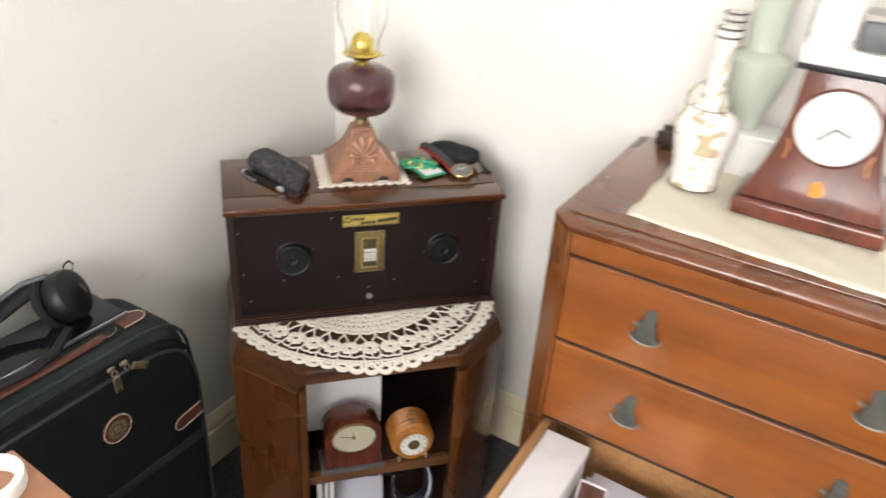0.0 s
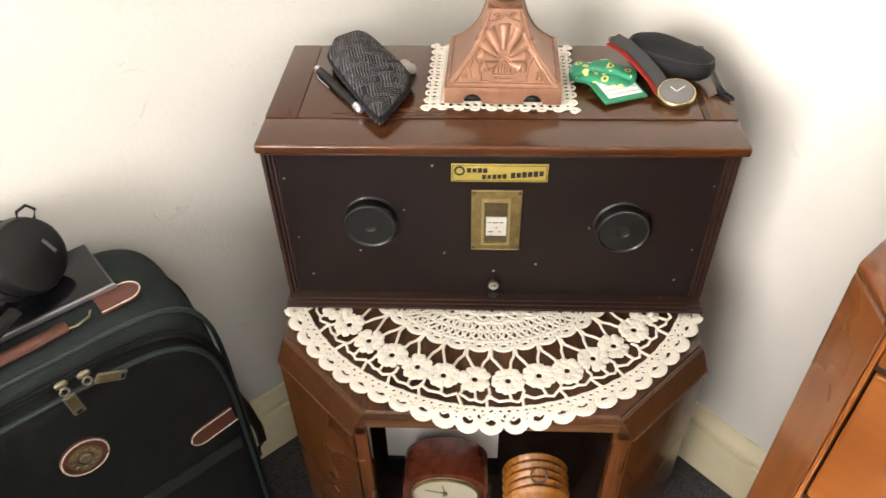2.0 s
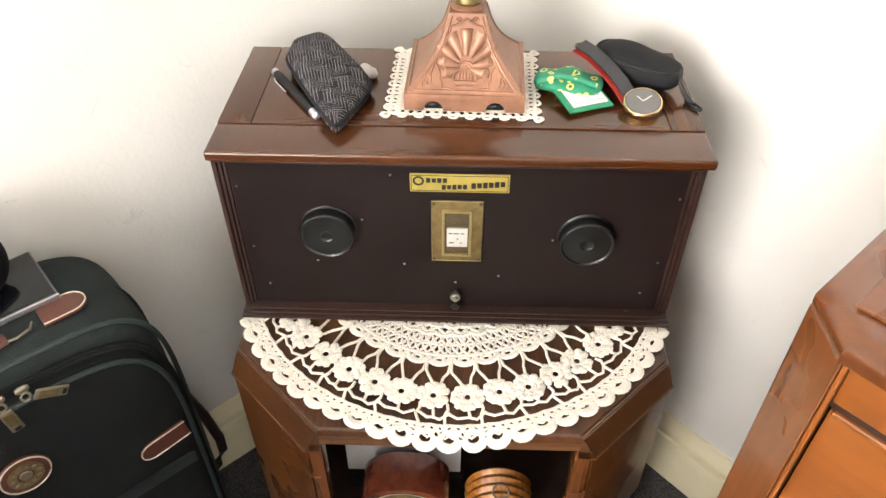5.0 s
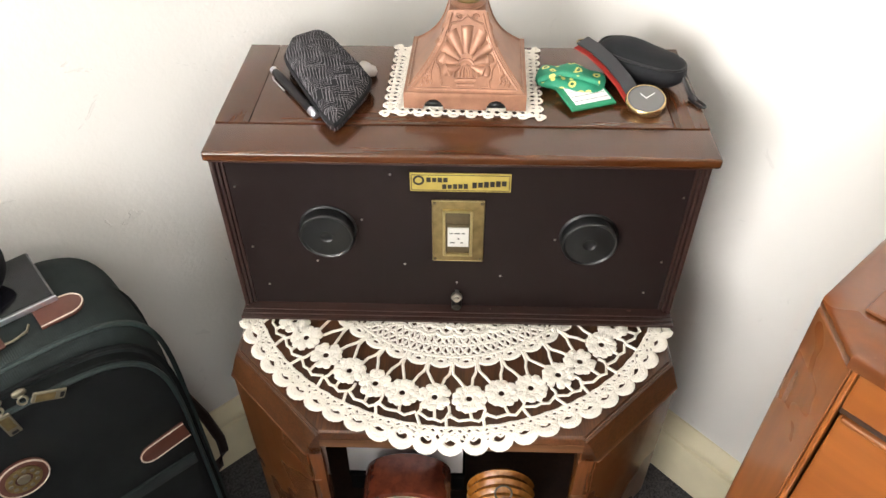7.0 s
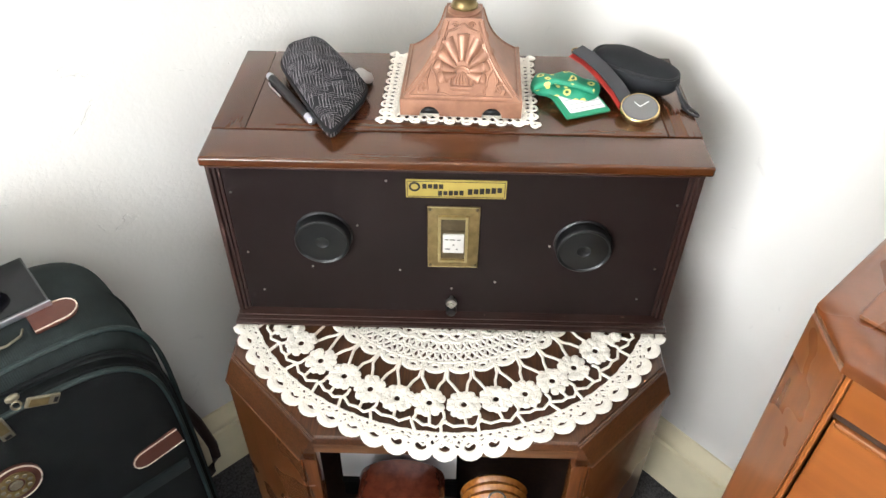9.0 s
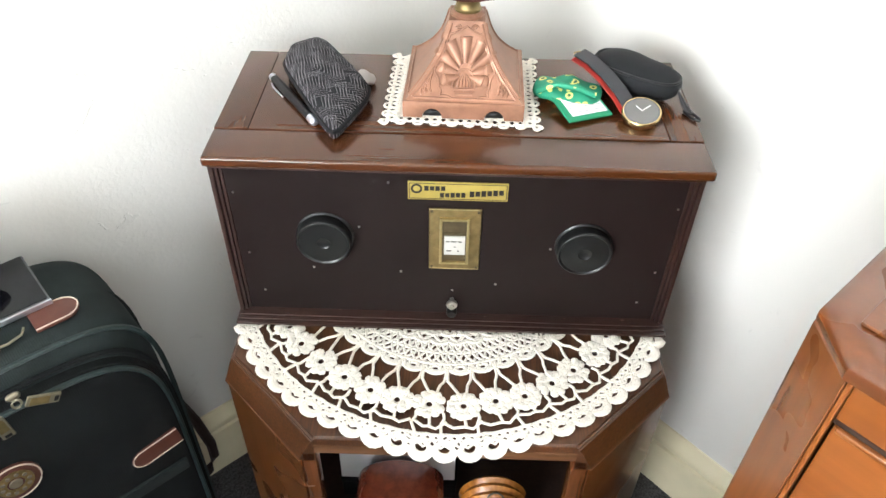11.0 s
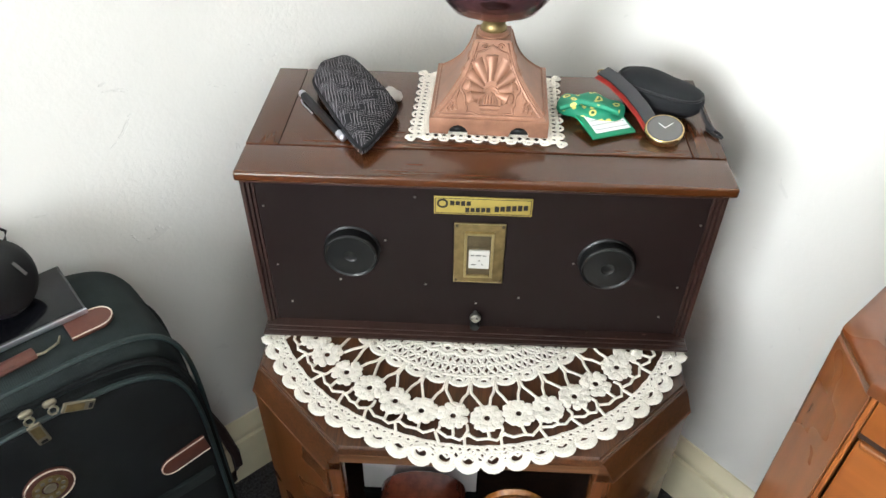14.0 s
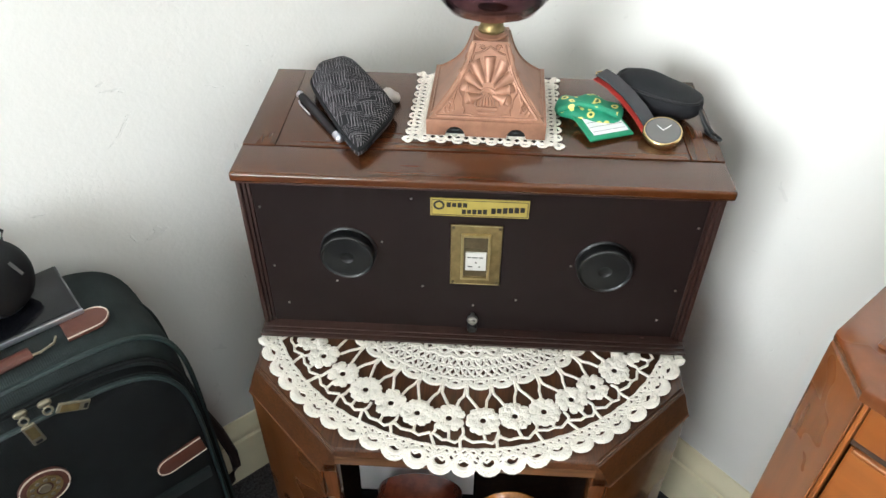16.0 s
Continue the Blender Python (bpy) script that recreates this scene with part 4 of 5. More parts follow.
# ---- things on the lid ----
def lid_things():
    z = LIDZ
    # soft spectacle pouch with a slanting mouth
    pouch = thing("spectacle_pouch", "black cloth spectacle pouch with pale zigzag stitching", "glasses case", pose(-0.140, 0.112, z) @ Matrix.Diagonal((0.92, 0.93, 1, 1)))
    rim = [(0.024, -0.104), (0.050, -0.030), (0.050, -0.008), (0.040, 0.012), (-0.010, 0.088), (-0.026, 0.098), (-0.054, 0.078), (-0.056, 0.040), (0.002, -0.070)]
    for _ in range(2):
        rim = [p for (x0, y0), (x1, y1) in zip(rim, rim[1:] + rim[:1]) for p in ((0.86 * x0 + 0.14 * x1, 0.86 * y0 + 0.14 * y1), (0.14 * x0 + 0.86 * x1, 0.14 * y0 + 0.86 * y1))]
    bm = bmesh.new()
    rows = []
    for f, h in ((0.93, 0.0003), (0.985, 0.004), (1.0, 0.010), (0.985, 0.0155), (0.93, 0.0200), (0.78, 0.0235), (0.50, 0.0258), (0.22, 0.0264), (0.02, 0.0265)):
        rows.append([bm.verts.new((x * f, y * f, h * (1.0 + 1.6 * (y + 0.01) if h > 0.011 else 1.0))) for x, y in rim])
    for p, q in zip(rows, rows[1:]):
        for k in range(len(p)):
            bm.faces.new((p[k], p[(k + 1) % len(p)], q[(k + 1) % len(p)], q[k]))
    bm.faces.new(rows[0][::-1]), bm.faces.new(rows[-1])
    part("pouch_body", bm, M_ZIGZAG, pouch)
    part("pouch_binding", tube([(x, y, 0.0115) for x, y in rim], 0.0026, True, 6), M_NEOPRENE, pouch, "black edge binding")
    # pen
    a, b = Vector((-0.203, 0.139, z + 0.0048)), Vector((-0.143, 0.050, z + 0.0048))
    d = b - a
    m = Matrix.Translation(a) @ d.to_track_quat("Z", "Y").to_matrix().to_4x4()
    L = d.length
    pen = thing("pen", "black ballpoint pen with silver ends and clip", "pen", m)
    part("barrel", lathe([(0.0042, 0.008), (0.0046, 0.012), (0.0046, L - 0.010), (0.0040, L - 0.006)], 20), M_RUBBER, pen)
    part("cap_end", lathe([(0.0020, 0.0), (0.0040, 0.0015), (0.0042, 0.0079)], 20), M_SILVER, pen, "silver end cap")
    part("tip", lathe([(0.0044, L - 0.0098), (0.0048, L - 0.005), (0.0044, L + 0.001), (0.002, L + 0.003)], 20), M_SILVER, pen, "silver rounded tip")
    part("clip", tube([(-0.0046, -0.003, 0.010), (-0.0058, -0.004, 0.016), (-0.0056, -0.0035, 0.042)], 0.0009, False, 6), M_SILVER, pen)
    tagged(part("folded_tissue", blob(0.016, 0.011, 0.007, 2.4, 14, 8, m=pose(-0.105, 0.133, z + 0.0078, 0, 8, 35), shape=lambda q: q + Vector((0, 0, 0.002 * math.sin(q.x * 400)))), M_STONE), "small crumpled grey cleaning cloth beside the pouch", "cloth")
    # zipped hard pouch
    zp = thing("zipped_case", "black neoprene zipped case lying on the lid", "case", pose(0.1850, 0.1340, z + 0.0205, 0, 0, -34))
    part("case_body", blob(0.049, 0.0245, 0.0202, 2.5, 44, 18, shape=lambda q: Vector((q.x, q.y * (1 - 0.10 * q.x / 0.056), q.z * (1 - 0.12 * q.x / 0.056) - (0.0025 * math.exp(-((q.x - 0.012) / 0.016) ** 2) if q.z > 0 else 0)))), M_NEOPRENE, zp)
    seam = [(0.0462 * math.copysign(abs(math.cos(t)) ** 0.8, math.cos(t)), 0.0226 * math.copysign(abs(math.sin(t)) ** 0.8, math.sin(t)) * (1 - 0.1 * math.cos(t)), 0.0095 - 0.002 * math.cos(t)) for t in [2 * math.pi * k / 40 for k in range(40)]]
    part("zip_seam", tube(seam, 0.0016, True, 6), M_RUBBER, zp)
    pull = part("zip_puller", tube([(0.045, -0.003, 0.004), (0.051, -0.004, -0.004), (0.057, -0.006, -0.011), (0.068, -0.010, -0.0178)], lambda f: 0.0016 + 0.0018 * f, False, 8), M_RUBBER, zp)
    part("pull_ring", tube([(0.0700 + 0.0100 * math.cos(t) - 0.0012 * math.sin(t), -0.0110 + 0.0040 * math.sin(t) - 0.0040 * math.cos(t), -0.0180) for t in [2 * math.pi * k / 16 for k in range(16)]], 0.0015, True, 6), M_RUBBER, pull)
    # printed green pouch with a card
    gp = thing("printed_pouch", "green cloth pouch printed with yellow rings, a card sticking out", "pouch", pose(0.112, 0.116, z + 0.010, 0, 0, -14))
    part("pouch_cloth", blob(0.036, 0.024, 0.0095, 2.5, 40, 16, shape=lambda q: Vector((q.x, q.y, q.z * (0.75 + 0.25 * math.cos(q.x * 60)) + 0.0022 * math.sin(q.x * 190 + q.y * 90)))), M_RINGED, gp)
    part("pouch_fold", tube([(-0.030, -0.018, 0.004), (-0.010, -0.012, 0.0125), (0.012, -0.014, 0.0115), (0.030, -0.012, 0.006)], 0.0032, False, 8), M_RINGED, gp)
    card = part("card", box(-0.0240, 0.0260, -0.021, 0.021, -0.0009, 0.0009, m=pose(0.017, -0.023, -0.0020, 9, 2, 38)), M_GREEN, gp, "green card with a white panel")
    part("card_panel", box(-0.0170, 0.0235, -0.015, 0.019, 0.0011, 0.0015, m=pose(0.017, -0.023, -0.0020, 9, 2, 38)), M_PAPER, card)
    bm = bmesh.new()
    for k in range(4):
        box(-0.016, 0.022, -0.0105 + 0.0072 * k, -0.0101 + 0.0072 * k, 0.0016, 0.0018, bm, pose(0.017, -0.023, -0.0020, 9, 2, 38))
    part("card_lines", bm, M_GREYPL, card, smooth=False)
    # wristwatch
    wt = thing("wristwatch", "gold-rimmed wristwatch with grey dial and red-lined dark strap", "watch", pose(0.1825, 0.0755, z + 0.0098, 15, -4, 0))
    part("watch_case", lathe([(0.0150, -0.0062), (0.0186, -0.0050), (0.0200, 0.0), (0.0198, 0.0020), (0.0188, 0.0034), (0.0180, 0.0034), (0.0178, 0.0015), (0.0005, 0.0015)], 44), M_GOLD, wt, "polished gold case")
    dial = part("watch_dial", lathe([(0.0178, 0.0025), (0.0176, 0.0031), (0.0005, 0.0031)], 40), M_DIALGREY, wt, "plain grey dial")
    part("dial_rim", lathe([(0.0162, 0.0033), (0.0168, 0.0035), (0.0176, 0.0033)], 40, caps=False), M_GREYPL, dial)
    for ang, ln in ((125, 0.0085), (35, 0.0115)):
        part("watch_finger", box(0, ln, -0.0004, 0.0004, 0.0034, 0.0038, m=pose(0, 0, 0, 0, 0, ang)), M_PAPER, dial, smooth=False)

    def band(side, mat, name, lift):
        pts = [(-0.010, 0.012, -0.001), (-0.018, 0.026, 0.006), (-0.030, 0.045, 0.011), (-0.044, 0.064, 0.014), (-0.056, 0.078, 0.013)]
        bm = bmesh.new()
        rows = []
        for i, p in enumerate(pts):
            q = Vector(p) + Vector((0, 0, lift))
            s = Vector((0.82, 0.57, 0)) * 0.0074
            o = Vector((-0.0024, -0.0018, -0.001)) * (0 if side else 1)
            rows.append([bm.verts.new(q + s + o), bm.verts.new(q - s + o), bm.verts.new(q - s + o - Vector((0, 0, 0.0018))), bm.verts.new(q + s + o - Vector((0, 0, 0.0018)))])
        for a, b in zip(rows, rows[1:]):
            for k in range(4):
                bm.faces.new((a[k], a[(k + 1) % 4], b[(k + 1) % 4], b[k]))
        bm.faces.new(rows[0][::-1]), bm.faces.new(rows[-1])
        return part(name, bm, mat, wt, "red leather strap lining" if not side else "")
    band(1, M_STRAP, "strap", 0.0)
    band(0, M_RED, "strap_lining", -0.0035)
    part("buckle", tube([(-0.0555 + 0.0060 * math.cos(t), 0.0765 + 0.0030 * math.sin(t), 0.0115) for t in [2 * math.pi * k / 16 for k in range(16)]], 0.0009, True, 6), M_GOLD, wt, "gold buckle")


lid_things()


# ---- cabinet shelf ----
def shelf_things():
    s = 0.232
    ck = thing("mantel_clock", "small red mahogany mantel clock with arched top and cream dial", "clock", pose(-0.054, -0.127, s))
    w, h, rise = 0.050, 0.116, 0.038
    pts = [(-w, 0.008)] + [(-w * math.cos(math.pi * k / 20), h - rise + rise * math.sin(math.pi * k / 20)) for k in range(21)] + [(w, 0.008)]
    part("clock_body", prism(pts, -0.022, 0.028, None, pose(0, 0, 0, 90, 0, 0) @ pose(0, 0, 0)), M_CLOCK, ck, bev=0.002)
    part("clock_base", box(-0.056, 0.056, -0.033, 0.026, 0.0, 0.008), M_GREYPL, ck, "dark grey base", bev=0.0015)
    d = part("dial", lathe([(0.0385, 0.0), (0.0385, 0.0035), (0.0365, 0.0035), (0.0360, 0.0012), (0.0005, 0.0012)], 48, None, pose(0, -0.028, 0.078) @ FACE_OUT @ Matrix.Diagonal((1, 0.80, 1, 1))), M_DIAL, ck, "cream dial")
    part("bezel", lathe([(0.0375, 0.0), (0.0395, 0.002), (0.0395, 0.004), (0.0375, 0.005)], 48, None, pose(0, -0.028, 0.078) @ FACE_OUT @ Matrix.Diagonal((1, 0.80, 1, 1)), False), M_BRASS, d)
    part("dial_boss", lens_disc(0.003, 0.003, 14, None, pose(0, -0.029, 0.078) @ FACE_OUT), M_BRASS, d)
    for ang, ln in ((100, 0.016), (165, 0.024)):
        part("clock_pointer", box(0, ln, -0.0005, 0.0005, 0.0016, 0.0021, m=pose(0, -0.028, 0.078) @ FACE_OUT @ pose(0, 0, 0, 0, 0, ang)), M_INK, d, smooth=False)
    # turned barometer
    ba = thing("barometer", "round orange turned-wood barometer with ridged case and white dial", "barometer", pose(0.055, -0.128, s + 0.042))
    prof = [(0.030, -0.034), (0.036, -0.030)]
    for k in range(5):
        y = -0.030 + 0.011 * k
        prof += [(0.0385, y + 0.002), (0.0405, y + 0.005), (0.0385, y + 0.008), (0.0365, y + 0.010)]
    prof += [(0.036, 0.027), (0.033, 0.032), (0.027, 0.033), (0.025, 0.030)]
    part("barometer_body", lathe(prof, 48, None, FACE_OUT), M_ORANGE, ba)
    bd = part("dial", lathe([(0.0255, 0.028), (0.0250, 0.0312), (0.0115, 0.0312)], 40, None, FACE_OUT), M_DIALWHITE, ba, "white ring dial")
    part("dial_centre", lathe([(0.0115, 0.030), (0.0112, 0.0316), (0.0005, 0.0316)], 28, None, FACE_OUT), M_BRASS, bd)
    for k in range(12):
        part("dial_mark", box(0.019, 0.0235, -0.0007, 0.0007, 0.0312, 0.0316, m=FACE_OUT @ pose(0, 0, 0, 0, 0, 30 * k)), M_GREYPL, bd, smooth=False)
    part("hanging_ring", tube([(0.0095 * math.cos(t), -0.010 + 0.0050 * math.sin(t), 0.0490 + 0.0075 * math.sin(t)) for t in [2 * math.pi * k / 20 for k in range(20)]], 0.0013, True, 6), M_BRASSDARK, ba, "dark brass hanging ring")
    for x in (-0.025, 0.025):
        part("foot", blob(0.004, 0.004, 0.007, 2, 12, 8, m=pose(x, -0.026, -0.0345)), M_STEEL, ba)
    # papers behind the clock, on a dark box
    bx = thing("dark_box", "low dark cardboard box at the back of the shelf", "box", pose(-0.055, -0.015, s))
    part("box_body", box(-0.075, 0.066, -0.070, 0.05, 0, 0.031), M_CASE_BLACK, bx, bev=0.002)
    part("box_lid", box(-0.076, 0.067, -0.0715, 0.052, 0.0312, 0.039), M_CASE_BLACK, bx, bev=0.002)
    for x0, x1, y, lean, mat, z1 in ((-0.075, 0.064, -0.094, 2, M_PAPER, 0.164), (-0.070, 0.060, -0.078, 2, M_PAPERGREY, 0.155), (-0.05, 0.05, -0.066, 2, M_PAPERGREY, 0.150)):
        e = thing("envelope", "white paper envelope standing behind the clock", "envelope", pose(-0.055, y + 0.012, s + 0.0395, -lean, 0, 0), "papers on the shelf")
        part("sheet", box(x0, x1, -0.0012, 0.0012, 0, z1), mat, e, bev=0.0004)
        bm = prism([(x0 + 0.002, z1), (x1 - 0.002, z1), ((x0 + x1) / 2, z1 - 0.05)], 0.0013, 0.0018, None, pose(0, 0, 0, 90, 0, 0))
        part("flap", bm, mat, e, smooth=False)
    # lower compartment
    lo = 0.0505
    for k, (x, t, mat) in enumerate(((-0.118, 0.012, M_BLUEBLK), (-0.102, 0.006, M_PAPER), (-0.094, 0.009, M_PHOTO))):
        bk = thing("book", "thin upright book in the lower compartment", "book", pose(x, -0.06, lo, 0, 0, 0), "upright books")
        part("cover", box(0, t, -0.065, 0.07, 0, 0.135), mat, bk, bev=0.001)
        part("pages", box(0.0008, t - 0.0008, -0.0652, 0.0695, 0.002, 0.1352), M_PAPER, bk, smooth=False)
    pad = thing("paper_pad", "pale blue-grey paper pad leaning in the lower compartment", "paper", pose(-0.028, -0.085, lo + 0.001, -12, 0, 0))
    part("sheet", box(-0.052, 0.046, -0.004, 0.004, 0, 0.136), M_PAPERGREY, pad, bev=0.0008)
    part("spring_clip", box(-0.012, 0.010, -0.0065, -0.0042, 0.118, 0.130), M_STEEL, pad, bev=0.001)
    st = thing("stylus", "slim black and silver pen lying against the pad", "pen")
    part("stylus_body", tube([(-0.060, -0.130, 0.196), (-0.010, -0.128, 0.184), (0.045, -0.120, 0.166)], 0.004, False, 8), M_RUBBER, st)
    part("stylus_ring", tube([(-0.004, -0.128, 0.1825), (0.002, -0.127, 0.1808)], 0.0046, False, 10), M_SILVER, st)
    cd = thing("cable_coil", "coiled black and white cable standing in the lower compartment", "cable", pose(0.068, -0.11, lo + 0.075))
    for k in range(5):
        part("cable_turn", tube([((0.040 - 0.002 * k) * math.cos(t), -0.012 + 0.006 * k + 0.003 * math.sin(3 * t), (0.068 - 0.003 * k) * math.sin(t)) for t in [2 * math.pi * q / 32 for q in range(32)]], 0.0026, True, 6), M_PAPER if k == 1 else M_BLUEBLK, cd)


shelf_things()


# ---- suitcase and what lies on it ----
def suitcase():
    c = thing("suitcase", "dark green soft-sided upright suitcase with brown leather trim", "suitcase", ROOM)
    u0, u1, v0, v1, z0, z1 = -0.735, -0.272, 0.150, 0.318, 0.035, 0.553

    def shape(q):
        return q + Vector((0, 0, 0.004 * math.sin(q.x * 9 + 1) if q.z > 0 else 0))
    cu, cv, cz = (u0 + u1) / 2, (v0 + v1) / 2, (z0 + z1) / 2
    part("body", blob((u1 - u0) / 2, (v1 - v0) / 2, (z1 - z0) / 2, 7.5, 72, 36, m=pose(cu, cv, cz), shape=shape), M_CASE, c)

    def outline(inset_, n=64, p=6.0, drop=-0.006):
        pts = []
        for k in range(n):
            a = 2 * math.pi * k / n
            pts.append((cu + ((u1 - u0) / 2 - inset_) * math.copysign(abs(math.cos(a)) ** (2 / p), math.cos(a)), cz + drop + ((z1 - z0) / 2 - inset_) * math.copysign(abs(math.sin(a)) ** (2 / p), math.sin(a))))
        return pts
    # front pocket: a cushioned panel proud of the body
    bm = bmesh.new()
    rows = []
    for ins, v in ((0.008, 0.168), (0.008, 0.146), (0.014, 0.138), (0.026, 0.1345), (0.09, 0.132), (0.16, 0.131)):
        rows.append([bm.verts.new((x, v, z)) for x, z in outline(ins, 64, 6.0, -0.017)])
    for a, b in zip(rows, rows[1:]):
        for k in range(len(a)):
            bm.faces.new((a[k], a[(k + 1) % len(a)], b[(k + 1) % len(a)], b[k]))
    bm.faces.new(rows[-1])
    part("front_pocket", bm, M_CASE_BLACK, c, "black nylon front pocket")
    part("front_piping", tube([(x, 0.140, z) for x, z in outline(0.010, 64, 6.0, -0.017)], 0.0030, True, 6), M_PIPING, c, "green piping")
    part("zip_tape", tube([(x, 0.153, z) for x, z in outline(0.0035, 64, 6.0, -0.012)], 0.0028, True, 6), M_CASE_BLACK, c)
    part("body_piping", tube([(x, 0.168, z) for x, z in outline(-0.0030, 64, 7)], 0.0030, True, 6), M_PIPING, c, "green piping")
    part("rear_piping", tube([(x, 0.236, z) for x, z in outline(-0.0030, 64, 7)], 0.0028, True, 6), M_CASE, c)
    # band across the pocket
    part("pocket_band", box(u0 + 0.03, u1 - 0.02, 0.1285, 0.1330, 0.318, 0.336), M_CASE, c, bev=0.0015)
    # zip pullers
    for x, z, tilt in ((-0.430, 0.546, 5), (-0.409, 0.545, 60)):
        p = part("zip_slider", blob(0.0065, 0.003, 0.0038, 2.5, 14, 8, m=pose(x, 0.1395, z - 0.003)), M_ZIP, c, "antique brass zip slider")
        m = pose(x, 0.1310, z - 0.004, 4, 0, 0) @ pose(0, 0, 0, 0, -tilt, 0)
        part("puller", box(-0.006, 0.006, -0.0016, 0.0012, -0.038, -0.008, m=m), M_ZIP, p, bev=0.0015)
        part("puller_recess", box(-0.0042, 0.0042, -0.0020, -0.0016, -0.028, -0.011, m=m), M_BRASS, p, smooth=False)
        part("puller_slot", box(-0.003, 0.003, -0.0021, -0.0017, -0.036, -0.0325, m=m), M_RUBBER, p, smooth=False)
        part("link", tube([Vector((x, 0.1330, z - 0.007)) + Vector((0.004 * math.cos(t), 0, 0.005 * math.sin(t))) for t in [2 * math.pi * k / 12 for k in range(12)]], 0.0012, True, 6), M_ZIP, p)
    # round leather badge
    b = part("badge", lens_disc(0.0240, 0.0030, 40, None, pose(-0.4430, 0.1325, 0.447) @ FACE_OUT @ Matrix.Diagonal((1.0, 1.0, 1, 1)), 0.2), M_LEATHER, c, "round brown leather badge")
    part("badge_stitch", tube([(-0.4430 + 0.0228 * math.cos(t), 0.1296, 0.447 + 0.0228 * math.sin(t)) for t in [2 * math.pi * k / 40 for k in range(40)]], 0.0009, True, 5), M_STITCH, b)
    part("badge_ring", lathe([(0.0080, 0.0), (0.0165, 0.0), (0.0165, 0.0012), (0.0080, 0.0012), (0.0080, 0.0)], 36, None, pose(-0.4430, 0.1297, 0.447) @ FACE_OUT, False), M_BRASS, b)
    part("badge_centre", lens_disc(0.0060, 0.0016, 20, None, pose(-0.4430, 0.1297, 0.447) @ FACE_OUT), M_ZIP, b)
    for k in range(10):
        a = 2 * math.pi * k / 10
        part("badge_stud", lens_disc(0.0022, 0.0012, 8, None, pose(-0.4430 + 0.0122 * math.cos(a), 0.1287, 0.447 + 0.0122 * math.sin(a)) @ FACE_OUT), M_ZIP, b)

    def tongue(name, m, ln, wd, mat=M_LEATHER):
        """A leather tab with one round end and a stitched edge."""
        pts = [(0, -wd), (ln - wd, -wd)] + [(ln - wd + wd * math.sin(math.pi * k / 12), -wd * math.cos(math.pi * k / 12)) for k in range(1, 12)] + [(ln - wd, wd), (0, wd)]
        t = part(name, prism(pts, 0, 0.0028, None, m), mat, c, "brown leather tab with pale stitching", bev=0.0006)
        line = [(x * 0.985 if 0 < x else x, y * 0.90, 0.0031) for x, y in pts]
        part("stitching", tube([m @ Vector(p) for p in line], 0.0008, False, 5), M_STITCH, t)
        return t
    # tab on the pocket's side, its round end towards the middle
    tongue("leather_tab", pose(-0.2900, 0.1345, 0.379, 90, 0, 0) @ pose(0, 0, 0, 0, 0, 187), 0.056, 0.0135)
    # top carrying handle with its two tabs
    top = 0.5555
    tongue("handle_tab", pose(-0.366, 0.202, top + 0.0005, 0, 0, 0), 0.045, 0.0160)
    tongue("handle_tab", pose(-0.622, 0.206, top + 0.0005, 0, 0, 180), 0.062, 0.0155)
    hd = part("carry_handle", tube([(-0.400, 0.190, top + 0.0055), (-0.430, 0.186, top + 0.0075), (-0.500, 0.184, top + 0.0085), (-0.570, 0.186, top + 0.0075), (-0.600, 0.190, top + 0.0055)], 0.0072, False, 10, None, 0.7), M_LEATHER, c, "brown leather carrying handle")
    for x, s in ((-0.392, 1), (-0.608, -1)):
        part("handle_loop", tube([(x - s * 0.018, 0.187, top + 0.006), (x, 0.185, top + 0.0052), (x + s * 0.014, 0.190, top + 0.0045), (x + s * 0.018, 0.198, top + 0.0042)], 0.0013, False, 6), M_ZIP, hd)
    # side handle
    part("side_handle", tube([(u1 - 0.003, 0.240, 0.335), (u1 + 0.013, 0.247, 0.300), (u1 + 0.030, 0.252, 0.230), (u1 + 0.040, 0.252, 0.165), (u1 + 0.039, 0.250, 0.140), (u1 + 0.026, 0.246, 0.122), (u1 - 0.003, 0.240, 0.112)], 0.0072, False, 8, None, 1.0), M_LEATHERDARK, c, "dark brown leather side handle")
    for x in (u0 + 0.06, u1 - 0.06):
        for y in (0.185, 0.285):
            part("foot", blob(0.020, 0.016, 0.020, 2.5, 16, 8, m=pose(x, y, 0.020)), M_RUBBER, c)


suitcase()


